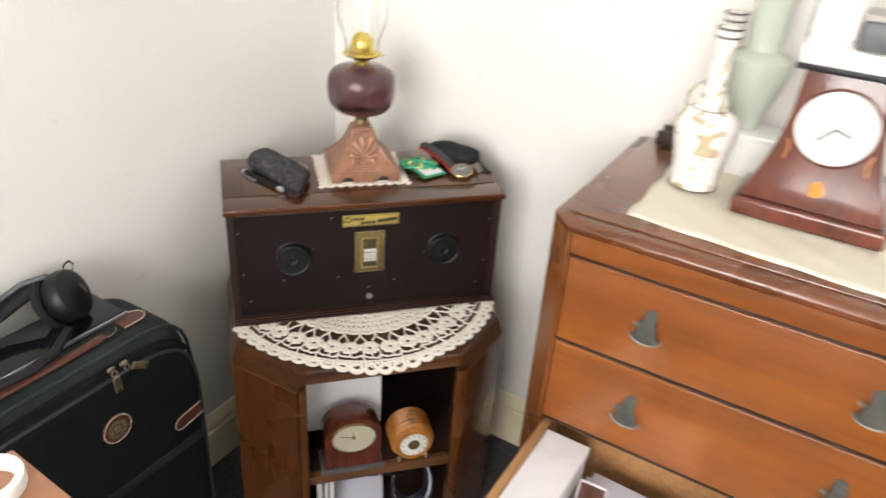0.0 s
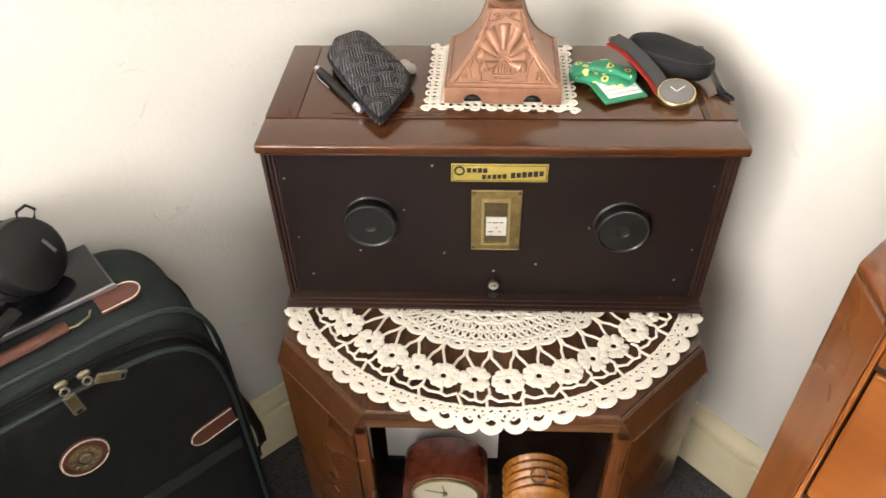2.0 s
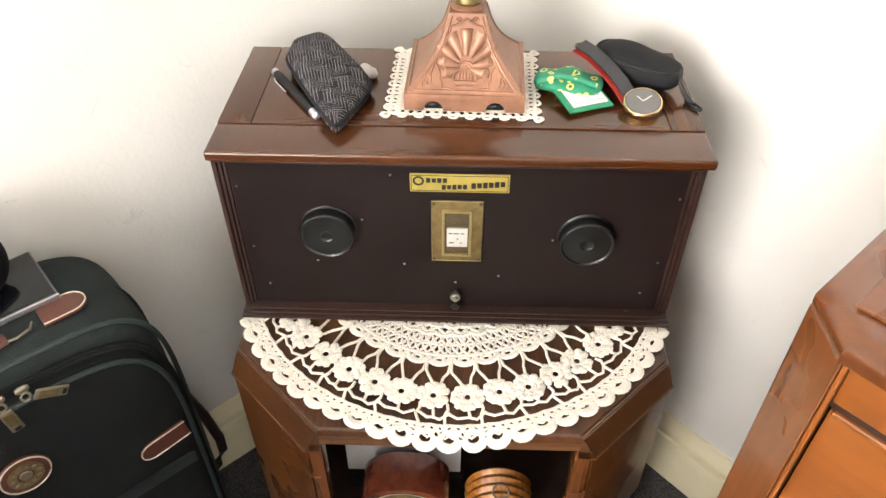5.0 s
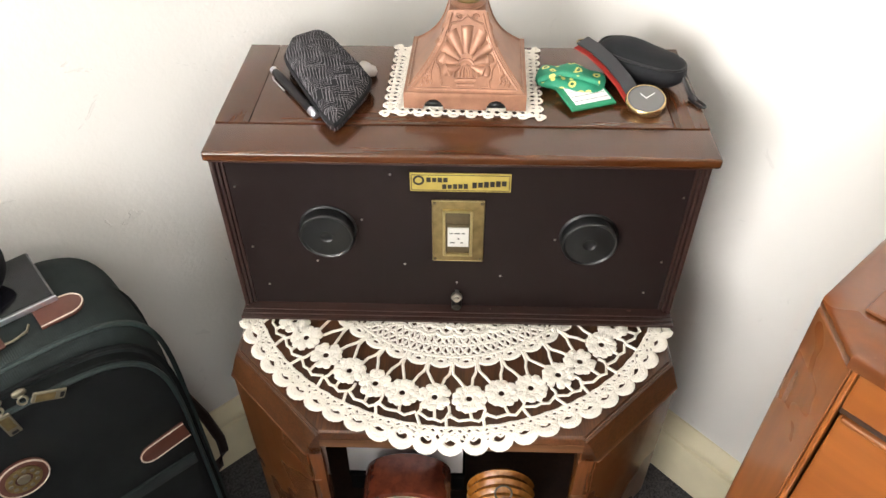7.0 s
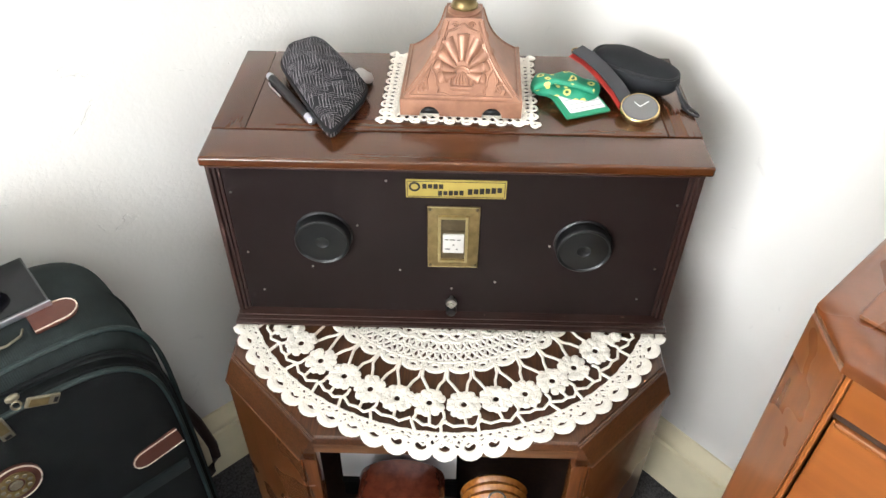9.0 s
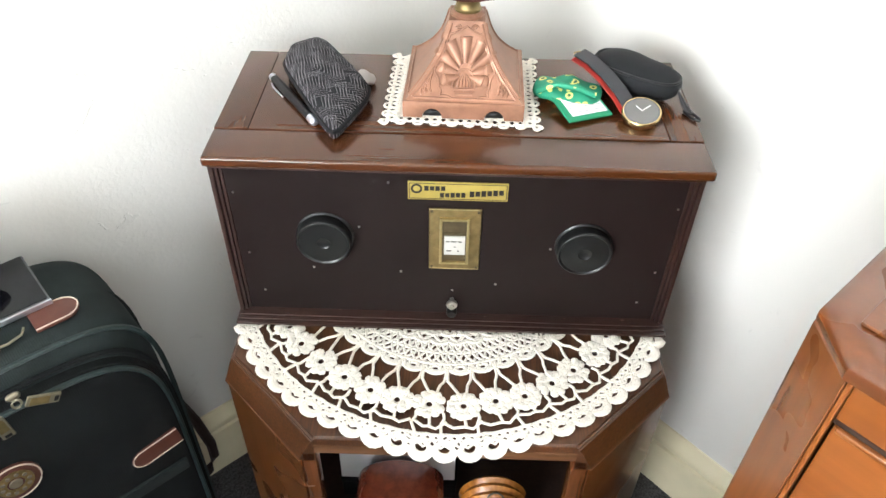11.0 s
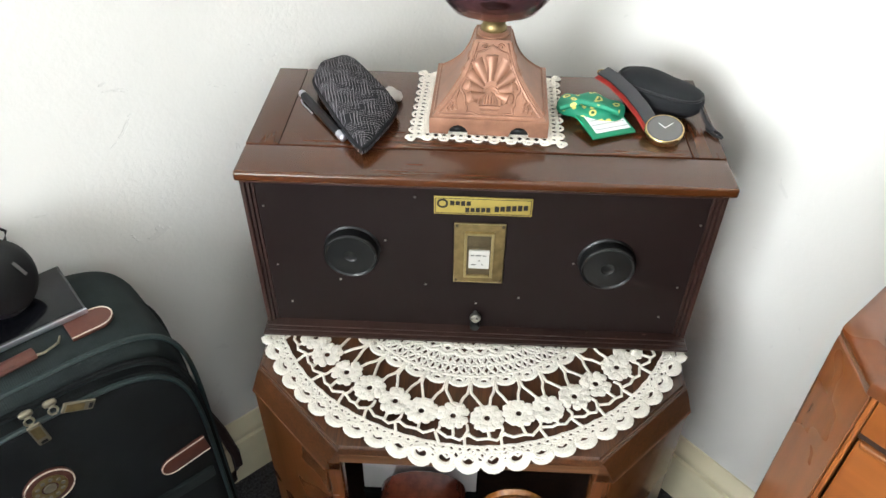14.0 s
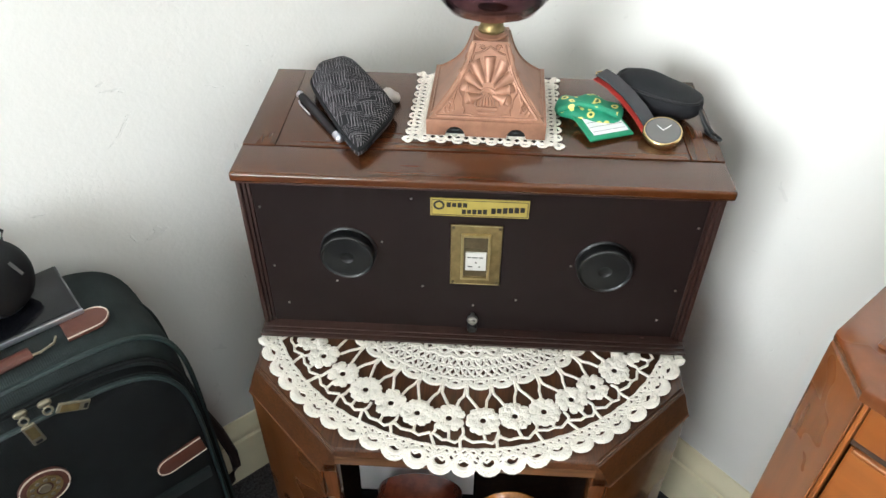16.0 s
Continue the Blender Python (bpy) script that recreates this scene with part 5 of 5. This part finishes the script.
def tablet_and_headphones():
    z = 0.5632
    t = thing("tablet", "black glossy tablet with a silver edge lying on the suitcase", "tablet", ROOM @ pose(-0.481, 0.259, z, 1.5, 0, 0))
    part("tablet_back", box(-0.140, 0.140, -0.044, 0.036, -0.0045, 0.0025), M_GREYPL, t, bev=0.0015)
    part("tablet_glass", box(-0.138, 0.138, -0.042, 0.034, 0.0026, 0.0040), M_GLOSSBLK, t, "glossy black glass", bev=0.0006)
    part("tablet_edge", box(-0.1405, 0.1405, -0.0462, -0.0442, -0.0030, 0.0030), M_SILVER, t, "silver edge strip", bev=0.0006)
    h = thing("headphones", "black over-ear headphones resting on the tablet", "headphones", ROOM @ pose(-0.462, 0.240, z + 0.044, 0, 0, 0))

    def cup(m, name):
        c = part(name, lathe([(0.020, -0.018), (0.034, -0.016), (0.039, -0.008), (0.040, 0.004), (0.037, 0.013), (0.030, 0.0175), (0.0005, 0.0185)], 40, None, m), M_RUBBER, h, "round black ear cup")
        part("ear_cushion", lathe([(0.022, -0.0175), (0.026, -0.030), (0.034, -0.034), (0.041, -0.029), (0.042, -0.020), (0.038, -0.0165)], 40, None, m), M_NEOPRENE, c)
        part("maker_mark", box(-0.0016, 0.0016, -0.0085, 0.0085, 0.0180, 0.0189, m=m @ pose(0.016, -0.004, 0, 0, 0, 8)), M_DIALGREY, c, "pale maker's mark", smooth=False)
        return c
    m1 = pose(0.062, 0.022, -0.002) @ Vector((0.50, -0.72, 0.45)).to_track_quat("Z", "Y").to_matrix().to_4x4()
    cup(m1, "ear_cup")
    m2 = pose(-0.125, -0.002, -0.004) @ Vector((-0.55, -0.60, 0.45)).to_track_quat("Z", "Y").to_matrix().to_4x4()
    cup(m2, "ear_cup")
    band = [(0.058, 0.046, 0.016), (0.030, 0.056, 0.012), (-0.020, 0.062, -0.004), (-0.070, 0.058, -0.010), (-0.105, 0.048, -0.006), (-0.132, 0.026, 0.0)]
    hb = part("headband", tube(band, lambda f: 0.009 + 0.009 * math.sin(math.pi * f), False, 12, None, 0.7), M_NEOPRENE, h)
    part("slider", tube([(0.050, 0.044, 0.030), (0.020, 0.058, 0.026), (-0.020, 0.064, 0.012)], 0.004, False, 8), M_GREYPL, hb, "grey slider arm")
    part("cable_loop", tube([(0.070, 0.034, 0.028), (0.074, 0.036, 0.040), (0.084, 0.038, 0.042), (0.090, 0.038, 0.034), (0.086, 0.036, 0.026)], 0.0016, False, 6), M_RUBBER, hb)
    front = [(0.030, -0.020, -0.026), (-0.010, -0.048, -0.028), (-0.060, -0.058, -0.030), (-0.110, -0.050, -0.030), (-0.140, -0.034, -0.026)]
    part("yoke", tube(front, 0.008, False, 8, None, 0.7), M_RUBBER, h)


tablet_and_headphones()


# ---- chest of drawers ----
def chest():
    c = thing("chest_of_drawers", "orange varnished oak chest of drawers with one drawer pulled open", "chest of drawers", ROOM)
    f, b = -0.080, 0.306                    # front plane and back along the room's x
    v1, v0 = -0.345, -0.932                 # ends along the room's y
    top = 0.809
    # overhanging top with a full round nose
    xa, xb, ya, yb, rr = f - 0.0005, b + 0.004, v0 + 0.0005, v1 - 0.0005, 0.030
    plan = []
    for cx, cy, a0 in ((xa + rr, ya + rr, 180), (xb - 0.004, ya + 0.004, 270), (xb - 0.004, yb - 0.004, 0), (xa + rr, yb - rr, 90)):
        q = rr if cx < 0.1 else 0.004
        plan += [(cx + q * math.cos(radians(a0 + s)), cy + q * math.sin(radians(a0 + s))) for s in (0, 90)]
    nose = [(0.0016, 0.0), (0.0003, 0.0010), (0.0, 0.003), (0.0, 0.008), (0.0012, 0.0125), (0.0045, 0.0165), (0.0090, 0.0185), (0.0130, 0.0190)]
    mid = Vector(((xa + xb) / 2, (ya + yb) / 2))
    bm = bmesh.new()
    rows = [[bm.verts.new((x - math.copysign(d, x - mid.x), y - math.copysign(d, y - mid.y), top - 0.0190 + h)) for x, y in plan] for d, h in nose]
    for p, q in zip(rows, rows[1:]):
        for k in range(len(p)):
            bm.faces.new((p[k], p[(k + 1) % len(p)], q[(k + 1) % len(p)], q[k]))
    bm.faces.new(rows[0][::-1]), bm.faces.new(rows[-1])
    part("top", bm, M_CHESTTOP, c, "darker brown polished top")
    part("top_panel", box(f + 0.022, b - 0.010, v0 + 0.022, v1 - 0.022, top + 0.0001, top + 0.003), M_CHESTTOP, c, bev=0.002)
    for a, d in ((v1 - 0.033, v1), (v0, v0 + 0.033)):
        out, inn = (d, a) if d > -0.6 else (a, d)
        outline = [(f, inn), (f + 0.030, out), (f + 0.05, out), (f + 0.05, inn)]      # canted towards the side
        part("stile", prism(outline if d > -0.6 else outline[::-1], 0.0, top - 0.0191), M_CHEST_Z, c, "orange varnished canted corner post with small chips", bev=0.0025, seg=3)
        # lighter varnish paints in the highlight down the post's inner edge
        part("lit_stile_bead", box(f + 0.0032, f + 0.02, d + 0.0002 if d < -0.6 else a - 0.0032, d + 0.0032 if d < -0.6 else a - 0.0002, 0.06, top - 0.0195), M_CHEST, c, bev=0.001)
    part("side_panel", box(f + 0.0505, b, v1 - 0.022, v1 - 0.002, 0.03, top - 0.0195), M_CHEST_Z, c)
    part("side_panel", box(f + 0.0505, b, v0 + 0.002, v0 + 0.022, 0.03, top - 0.0195), M_CHEST_Z, c)
    part("back_panel", box(b - 0.010, b, v0 + 0.0225, v1 - 0.0225, 0.03, top - 0.0195), M_CHESTDARK, c)
    a0, a1 = v0 + 0.0365, v1 - 0.0365
    part("frieze", box(f + 0.007, f + 0.02, a0, a1, 0.7565, top - 0.0191), M_CHEST, c, bev=0.0015)
    levels = [(0.6185, 0.752), (0.4710, 0.613), (0.322, 0.4655), (0.150, 0.317)]
    for z0, z1 in levels:
        part("drawer_rail", box(f + 0.008, f + 0.03, a0, a1, z1 + 0.0003, z1 + 0.0045), M_CHESTDARK, c)
    part("base_rail", box(f + 0.004, f + 0.03, a0, a1, 0.05, 0.145), M_CHEST, c, bev=0.002)
    part("dust_board", box(f + 0.031, b - 0.011, a0, a1, 0.4662, 0.4700), M_CHESTDARK, c, smooth=False)
    part("dust_board", box(f + 0.031, b - 0.011, a0, a1, 0.3178, 0.3215), M_CHESTDARK, c, smooth=False)

    def handle(parent, y, z, x):
        """A ridged shell drop handle on its back plate."""
        h = part("handle", blob(0.013, 0.0085, 0.0035, 2.2, 20, 8, m=pose(x - 0.001, y, z + 0.010) @ pose(0, 0, 0, 0, -90, 0)), M_PEWTER, parent, "ridged pewter drop handle")
        bm = bmesh.new()
        grid = []
        for k in range(41):
            s = k / 20 - 1
            ridge = 0.0016 * abs(math.sin(4.5 * math.pi * (s + 1) / 2 * 2))
            line = [(0.006, 0.004, 0.024), (0.010, 0.006, 0.016), (0.016, 0.010, 0.004), (0.020, 0.0145, -0.010), (0.019, 0.0175, -0.018), (0.012, 0.0175, -0.021)]
            grid.append([bm.verts.new((x - dx * (1 - 0.35 * s * s) - ridge * min(1, dy / 0.012), y + dy * s, z + dz)) for dx, dy, dz in line])
        for p, q in zip(grid, grid[1:]):
            for k in range(5):
                bm.faces.new((p[k], q[k], q[k + 1], p[k + 1]))
        bmesh.ops.solidify(bm, geom=bm.faces[:], thickness=0.0012)
        part("handle_shell", bm, M_PEWTER, h)
        part("handle_ring", tube([(x - 0.012, y + 0.021 * math.cos(t), z - 0.012 + 0.014 * math.sin(t)) for t in [math.pi + math.pi * k / 14 for k in range(15)]], 0.0016, False, 6), M_PEWTER, h)
        part("handle_post", blob(0.0045, 0.0035, 0.0035, 2, 12, 8, m=pose(x - 0.004, y + 0.016, z - 0.003)), M_PEWTER, h)

    for i, (z0, z1) in enumerate(levels):
        x = f + 0.0065 - (0.27 if i == 2 else 0)
        d = part("drawer", box(x, x + 0.018, a0 + 0.001, a1 - 0.001, z0, z1), M_CHEST, c, "open drawer pulled out" if i == 2 else "", bev=0.003, seg=2)
        # bead juts out so the drawer's top edge shows a highlight line
        part("drawer_bead", box(x - 0.0014, x + 0.004, a0 + 0.003, a1 - 0.003, z1 - 0.0040, z1 + 0.0002), M_CHEST, d, "thin bead jutting out to catch light", bev=0.0018, seg=3)
        for y in (-0.507, -0.780):
            handle(d, y, (z0 + z1) / 2 + 0.006, x)
        if i == 2:
            depth = 0.32
            for ya, yb in ((a1 - 0.016, a1 - 0.003), (a0 + 0.003, a0 + 0.016)):
                part("drawer_side", box(x + 0.0185, x + depth, ya, yb, z0 + 0.006, z1 - 0.004), M_DRAWERIN, d, "pale unvarnished drawer side", bev=0.002)
            part("drawer_bottom", box(x + 0.0185, x + depth, a0 + 0.0165, a1 - 0.0165, z0 + 0.012, z0 + 0.018), M_DRAWERIN, d)
            part("drawer_back", box(x + depth - 0.012, x + depth, a0 + 0.0165, a1 - 0.0165, z0 + 0.0185, z1 - 0.012), M_DRAWERIN, d)
    return f + 0.004 - 0.27, levels[2]


OPEN_X, OPEN_Z = chest()


def drawer_things():
    z = OPEN_Z[0] + 0.0185
    zt = OPEN_Z[1]
    b = thing("white_box", "long white cardboard box lying in the open drawer", "box", ROOM @ pose(OPEN_X + 0.150, -0.433, z))
    part("box_body", box(-0.120, 0.112, -0.033, 0.033, 0, zt - z - 0.030), M_PAPER, b, bev=0.001)
    part("box_lid", box(-0.122, 0.114, -0.035, 0.035, zt - z - 0.0298, zt - z - 0.010), M_PAPER, b, bev=0.0015)
    p = thing("photograph", "small dark framed print lying in the open drawer", "photograph", ROOM @ pose(OPEN_X + 0.185, -0.500, zt - 0.030, 8, -12, 10))
    part("print_card", box(-0.028, 0.028, -0.020, 0.020, 0, 0.002), M_PAPER, p)
    part("print_image", box(-0.026, 0.024, -0.018, 0.018, 0.0021, 0.0026), M_PHOTO, p, smooth=False)
    st = thing("paper_stack", "stack of loose white papers in the open drawer", "papers", ROOM @ pose(OPEN_X + 0.150, -0.55, z))
    for k in range(9):
        part("sheet", box(-0.105, 0.105, -0.078, 0.070, 0.0085 * k, 0.0085 * k + 0.008, m=pose(0.002 * (k % 3), 0.003 * (k % 2), 0, 0, 0, (k % 4) - 1.5)), M_PAPER if k % 2 else M_PAPERGREY, st, bev=0.0005)
    tr = thing("divider_tray", "white plastic divider tray in the open drawer", "tray", ROOM @ pose(OPEN_X + 0.150, -0.73, z))
    part("tray_bottom", box(-0.11, 0.11, -0.10, 0.09, 0, 0.004), M_PAPER, tr)
    for a, bb, cc, dd in ((-0.11, 0.11, 0.086, 0.09), (-0.11, 0.11, -0.10, -0.096), (-0.11, -0.106, -0.096, 0.086), (0.106, 0.11, -0.096, 0.086), (-0.106, 0.106, -0.01, -0.006)):
        part("tray_wall", box(a, bb, cc, dd, 0.0042, 0.095), M_PAPER, tr, smooth=False)


drawer_things()


def chest_top_things():
    z = 0.8122
    # linen runner with a soft fall at its edge
    bm = bmesh.new()
    n, k = 24, 40
    grid = [[bm.verts.new((-0.026 - 0.030 * j / k + 0.30 * i / n, -0.436 - 0.44 * j / k + 0.002 * math.sin(i * 0.9), z + 0.0018 + 0.0006 * math.sin(i * 1.3 + j * 0.7))) for j in range(k + 1)] for i in range(n + 1)]
    for i in range(n):
        for j in range(k):
            bm.faces.new((grid[i][j], grid[i + 1][j], grid[i + 1][j + 1], grid[i][j + 1]))
    ob = part("table_runner", bm, M_RUNNER, m=ROOM)
    so = ob.modifiers.new("thickness", "SOLIDIFY")
    so.thickness = 0.0016
    tagged(ob, "cream linen runner lying on the chest of drawers", "runner")
    zz = z + 0.0030
    def floral_vase(label, m):
        v = thing("floral_vase", label, "vase", m, "pair of floral vases")
        prof = [(0.029, 0), (0.033, 0.003), (0.033, 0.012), (0.037, 0.050), (0.0435, 0.086), (0.0430, 0.100), (0.035, 0.112), (0.022, 0.118), (0.0165, 0.127), (0.0130, 0.152), (0.0125, 0.192), (0.0150, 0.217), (0.0158, 0.226)]
        part("vase_body", lathe(prof + [(r - 0.003, h) for r, h in prof[:2:-1]] + [(0.0005, 0.008)], 44), M_CHINA, v)
        for h, r in ((0.225, 0.0163), (0.214, 0.0152), (0.117, 0.0242), (0.003, 0.0335)):
            part("painted_ring", tube([(r * math.cos(t), r * math.sin(t), h) for t in [2 * math.pi * q / 28 for q in range(28)]], 0.0014 if h > 0.15 else 0.0009, True, 6), M_INK if h > 0.15 else M_BRASSDARK, v, "dark painted ring")
    floral_vase("white china vase with brown flower sprigs and a slender neck", ROOM @ pose(0.126, -0.482, zz))
    floral_vase("white china vase with dark-ringed lip standing at the back", ROOM @ pose(0.262, -0.462, z + 0.0002))
    ck = thing("bracket_clock", "mahogany mantel clock with flared sides and white dial", "clock", ROOM @ pose(0.121, -0.641, zz))
    # flared case, its front towards -x
    bm = bmesh.new()
    rings = []
    for h, w, d in ((0.026, 0.088, 0.044), (0.050, 0.080, 0.041), (0.075, 0.070, 0.038), (0.105, 0.062, 0.036), (0.140, 0.0555, 0.035), (0.200, 0.0535, 0.034)):
        rings.append([bm.verts.new((x * d, y * w, h)) for x, y in ((-1, -1), (1, -1), (1, 1), (-1, 1))])
    for a, b in zip(rings, rings[1:]):
        for q in range(4):
            bm.faces.new((a[q], a[(q + 1) % 4], b[(q + 1) % 4], b[q]))
    bm.faces.new(rings[0][::-1]), bm.faces.new(rings[-1])
    part("clock_body", bm, M_CLOCK, ck, bev=0.001)
    part("clock_base", box(-0.055, 0.050, -0.095, 0.095, 0, 0.0255), M_CLOCK, ck, "stepped mahogany base", bev=0.006, seg=3)
    part("clock_cornice", box(-0.042, 0.042, -0.066, 0.066, 0.2005, 0.208), M_RUBBER, ck, "black cornice", bev=0.002)
    part("clock_roof", box(-0.040, 0.040, -0.064, 0.064, 0.2082, 0.230), M_DIALWHITE, ck, "pale top tray", bev=0.002)
    out = pose(-0.0345, 0, 0.136, 0, -90, 0)
    d = part("dial", lathe([(0.047, 0), (0.047, 0.004), (0.0005, 0.004)], 52, None, out), M_DIALWHITE, ck, "white enamel dial")
    part("bezel", lathe([(0.047, 0.0), (0.0500, 0.001), (0.0505, 0.005), (0.0485, 0.007), (0.047, 0.005)], 52, None, out, False), M_CLOCK, d)
    for ang, ln in ((250, 0.020), (135, 0.026)):
        part("clock_pointer", box(0, ln, -0.0012, 0.0012, 0.0041, 0.0050, m=out @ pose(0, 0, 0, 0, 0, ang)), M_INK, d, smooth=False)
    part("inlay", blob(0.016, 0.009, 0.0012, 2, 20, 8, m=pose(-0.0415, 0.0, 0.052) @ pose(0, 0, 0, 0, -97, 0)), M_INLAY, ck, "oval satinwood inlay")
    for s in (-1, 1):
        part("inlay", tube([(-0.0365, s * 0.050, 0.085), (-0.036, s * 0.046, 0.100), (-0.0355, s * 0.050, 0.112)], 0.0012, False, 6), M_INLAY, ck)
    wp = thing("white_carton", "small white carton standing on the clock top", "box", ROOM @ pose(0.121, -0.600, zz + 0.2302))
    part("carton_body", box(-0.022, 0.022, -0.022, 0.024, 0, 0.052, m=pose(0, 0, 0, 0, 0, 12)), M_DIALWHITE, wp, bev=0.002)
    db = thing("grey_tin", "dull grey-brown tin lying on the clock top", "tin", ROOM @ pose(0.124, -0.668, zz + 0.2302))
    part("tin_body", box(-0.030, 0.030, -0.034, 0.036, 0, 0.034), M_GREYPL, db, bev=0.004)
    part("tin_lid", box(-0.031, 0.031, -0.035, 0.037, 0.0342, 0.042), M_STONE, db, bev=0.002)
    # tall vases at the back
    g = thing("celadon_vase", "pale green baluster china vase with a tall neck", "vase", ROOM @ pose(0.250, -0.512, z + 0.0665))
    prof = [(0.021, 0.0), (0.022, 0.004), (0.021, 0.010), (0.030, 0.034), (0.042, 0.070), (0.0475, 0.092), (0.046, 0.104), (0.036, 0.112), (0.0250, 0.117), (0.0240, 0.128), (0.0250, 0.175), (0.032, 0.215)]
    part("vase_body", lathe(prof + [(r - 0.003, h) for r, h in prof[:2:-1]] + [(0.0005, 0.01)], 44), M_CELADON, g)
    bx = thing("white_box", "small white box beneath the green vase", "box", ROOM @ pose(0.252, -0.530, z + 0.0002))
    part("box_body", box(-0.040, 0.040, -0.055, 0.050, 0, 0.056), M_DIALWHITE, bx, bev=0.002)
    part("box_lid", box(-0.041, 0.041, -0.056, 0.051, 0.0562, 0.066), M_DIALWHITE, bx, bev=0.002)
    tray = thing("dark_tray", "dark brown shallow tray standing along the back", "tray", ROOM @ pose(0.2855, -0.560, z + 0.0002))
    part("tray_bottom", box(-0.016, 0.016, -0.17, 0.17, 0, 0.004), M_CHESTDARK, tray, bev=0.001)
    part("tray_rim", box(-0.020, -0.0162, -0.175, 0.175, 0, 0.024), M_CHESTDARK, tray, bev=0.001)
    part("tray_rim", box(0.0162, 0.020, -0.175, 0.175, 0, 0.024), M_CHESTDARK, tray, bev=0.001)


chest_top_things()


# ---- small table with a roll of tape ----
def side_table():
    m = pose(-0.452, -0.462, 0, 0, 0, -50)
    t = thing("side_table", "small brown stained wooden table beside the suitcase", "table", m)
    part("table_top", box(-0.02, 0.30, -0.30, 0.0, 0.622, 0.650), M_CLAY, t, bev=0.004)
    for x in (0.01, 0.27):
        for y in (-0.27, -0.03):
            part("leg", box(x - 0.014, x + 0.014, y - 0.014, y + 0.014, 0, 0.6215), M_CHEST_Z, t, bev=0.003)
    part("apron", box(0.03, 0.25, -0.280, -0.262, 0.55, 0.6215), M_CLAY, t)
    part("apron", box(0.03, 0.25, -0.038, -0.020, 0.55, 0.6215), M_CLAY, t)
    ob = part("tape_roll", lathe([(0.025, 0.0), (0.033, 0.0), (0.034, 0.002), (0.034, 0.014), (0.033, 0.016), (0.025, 0.016), (0.025, 0.0)], 48, None, None, False), M_TAPE, m=pose(-0.474, -0.503, 0.6503))
    tagged(ob, "roll of white tape lying on the small table", "tape")


side_table()
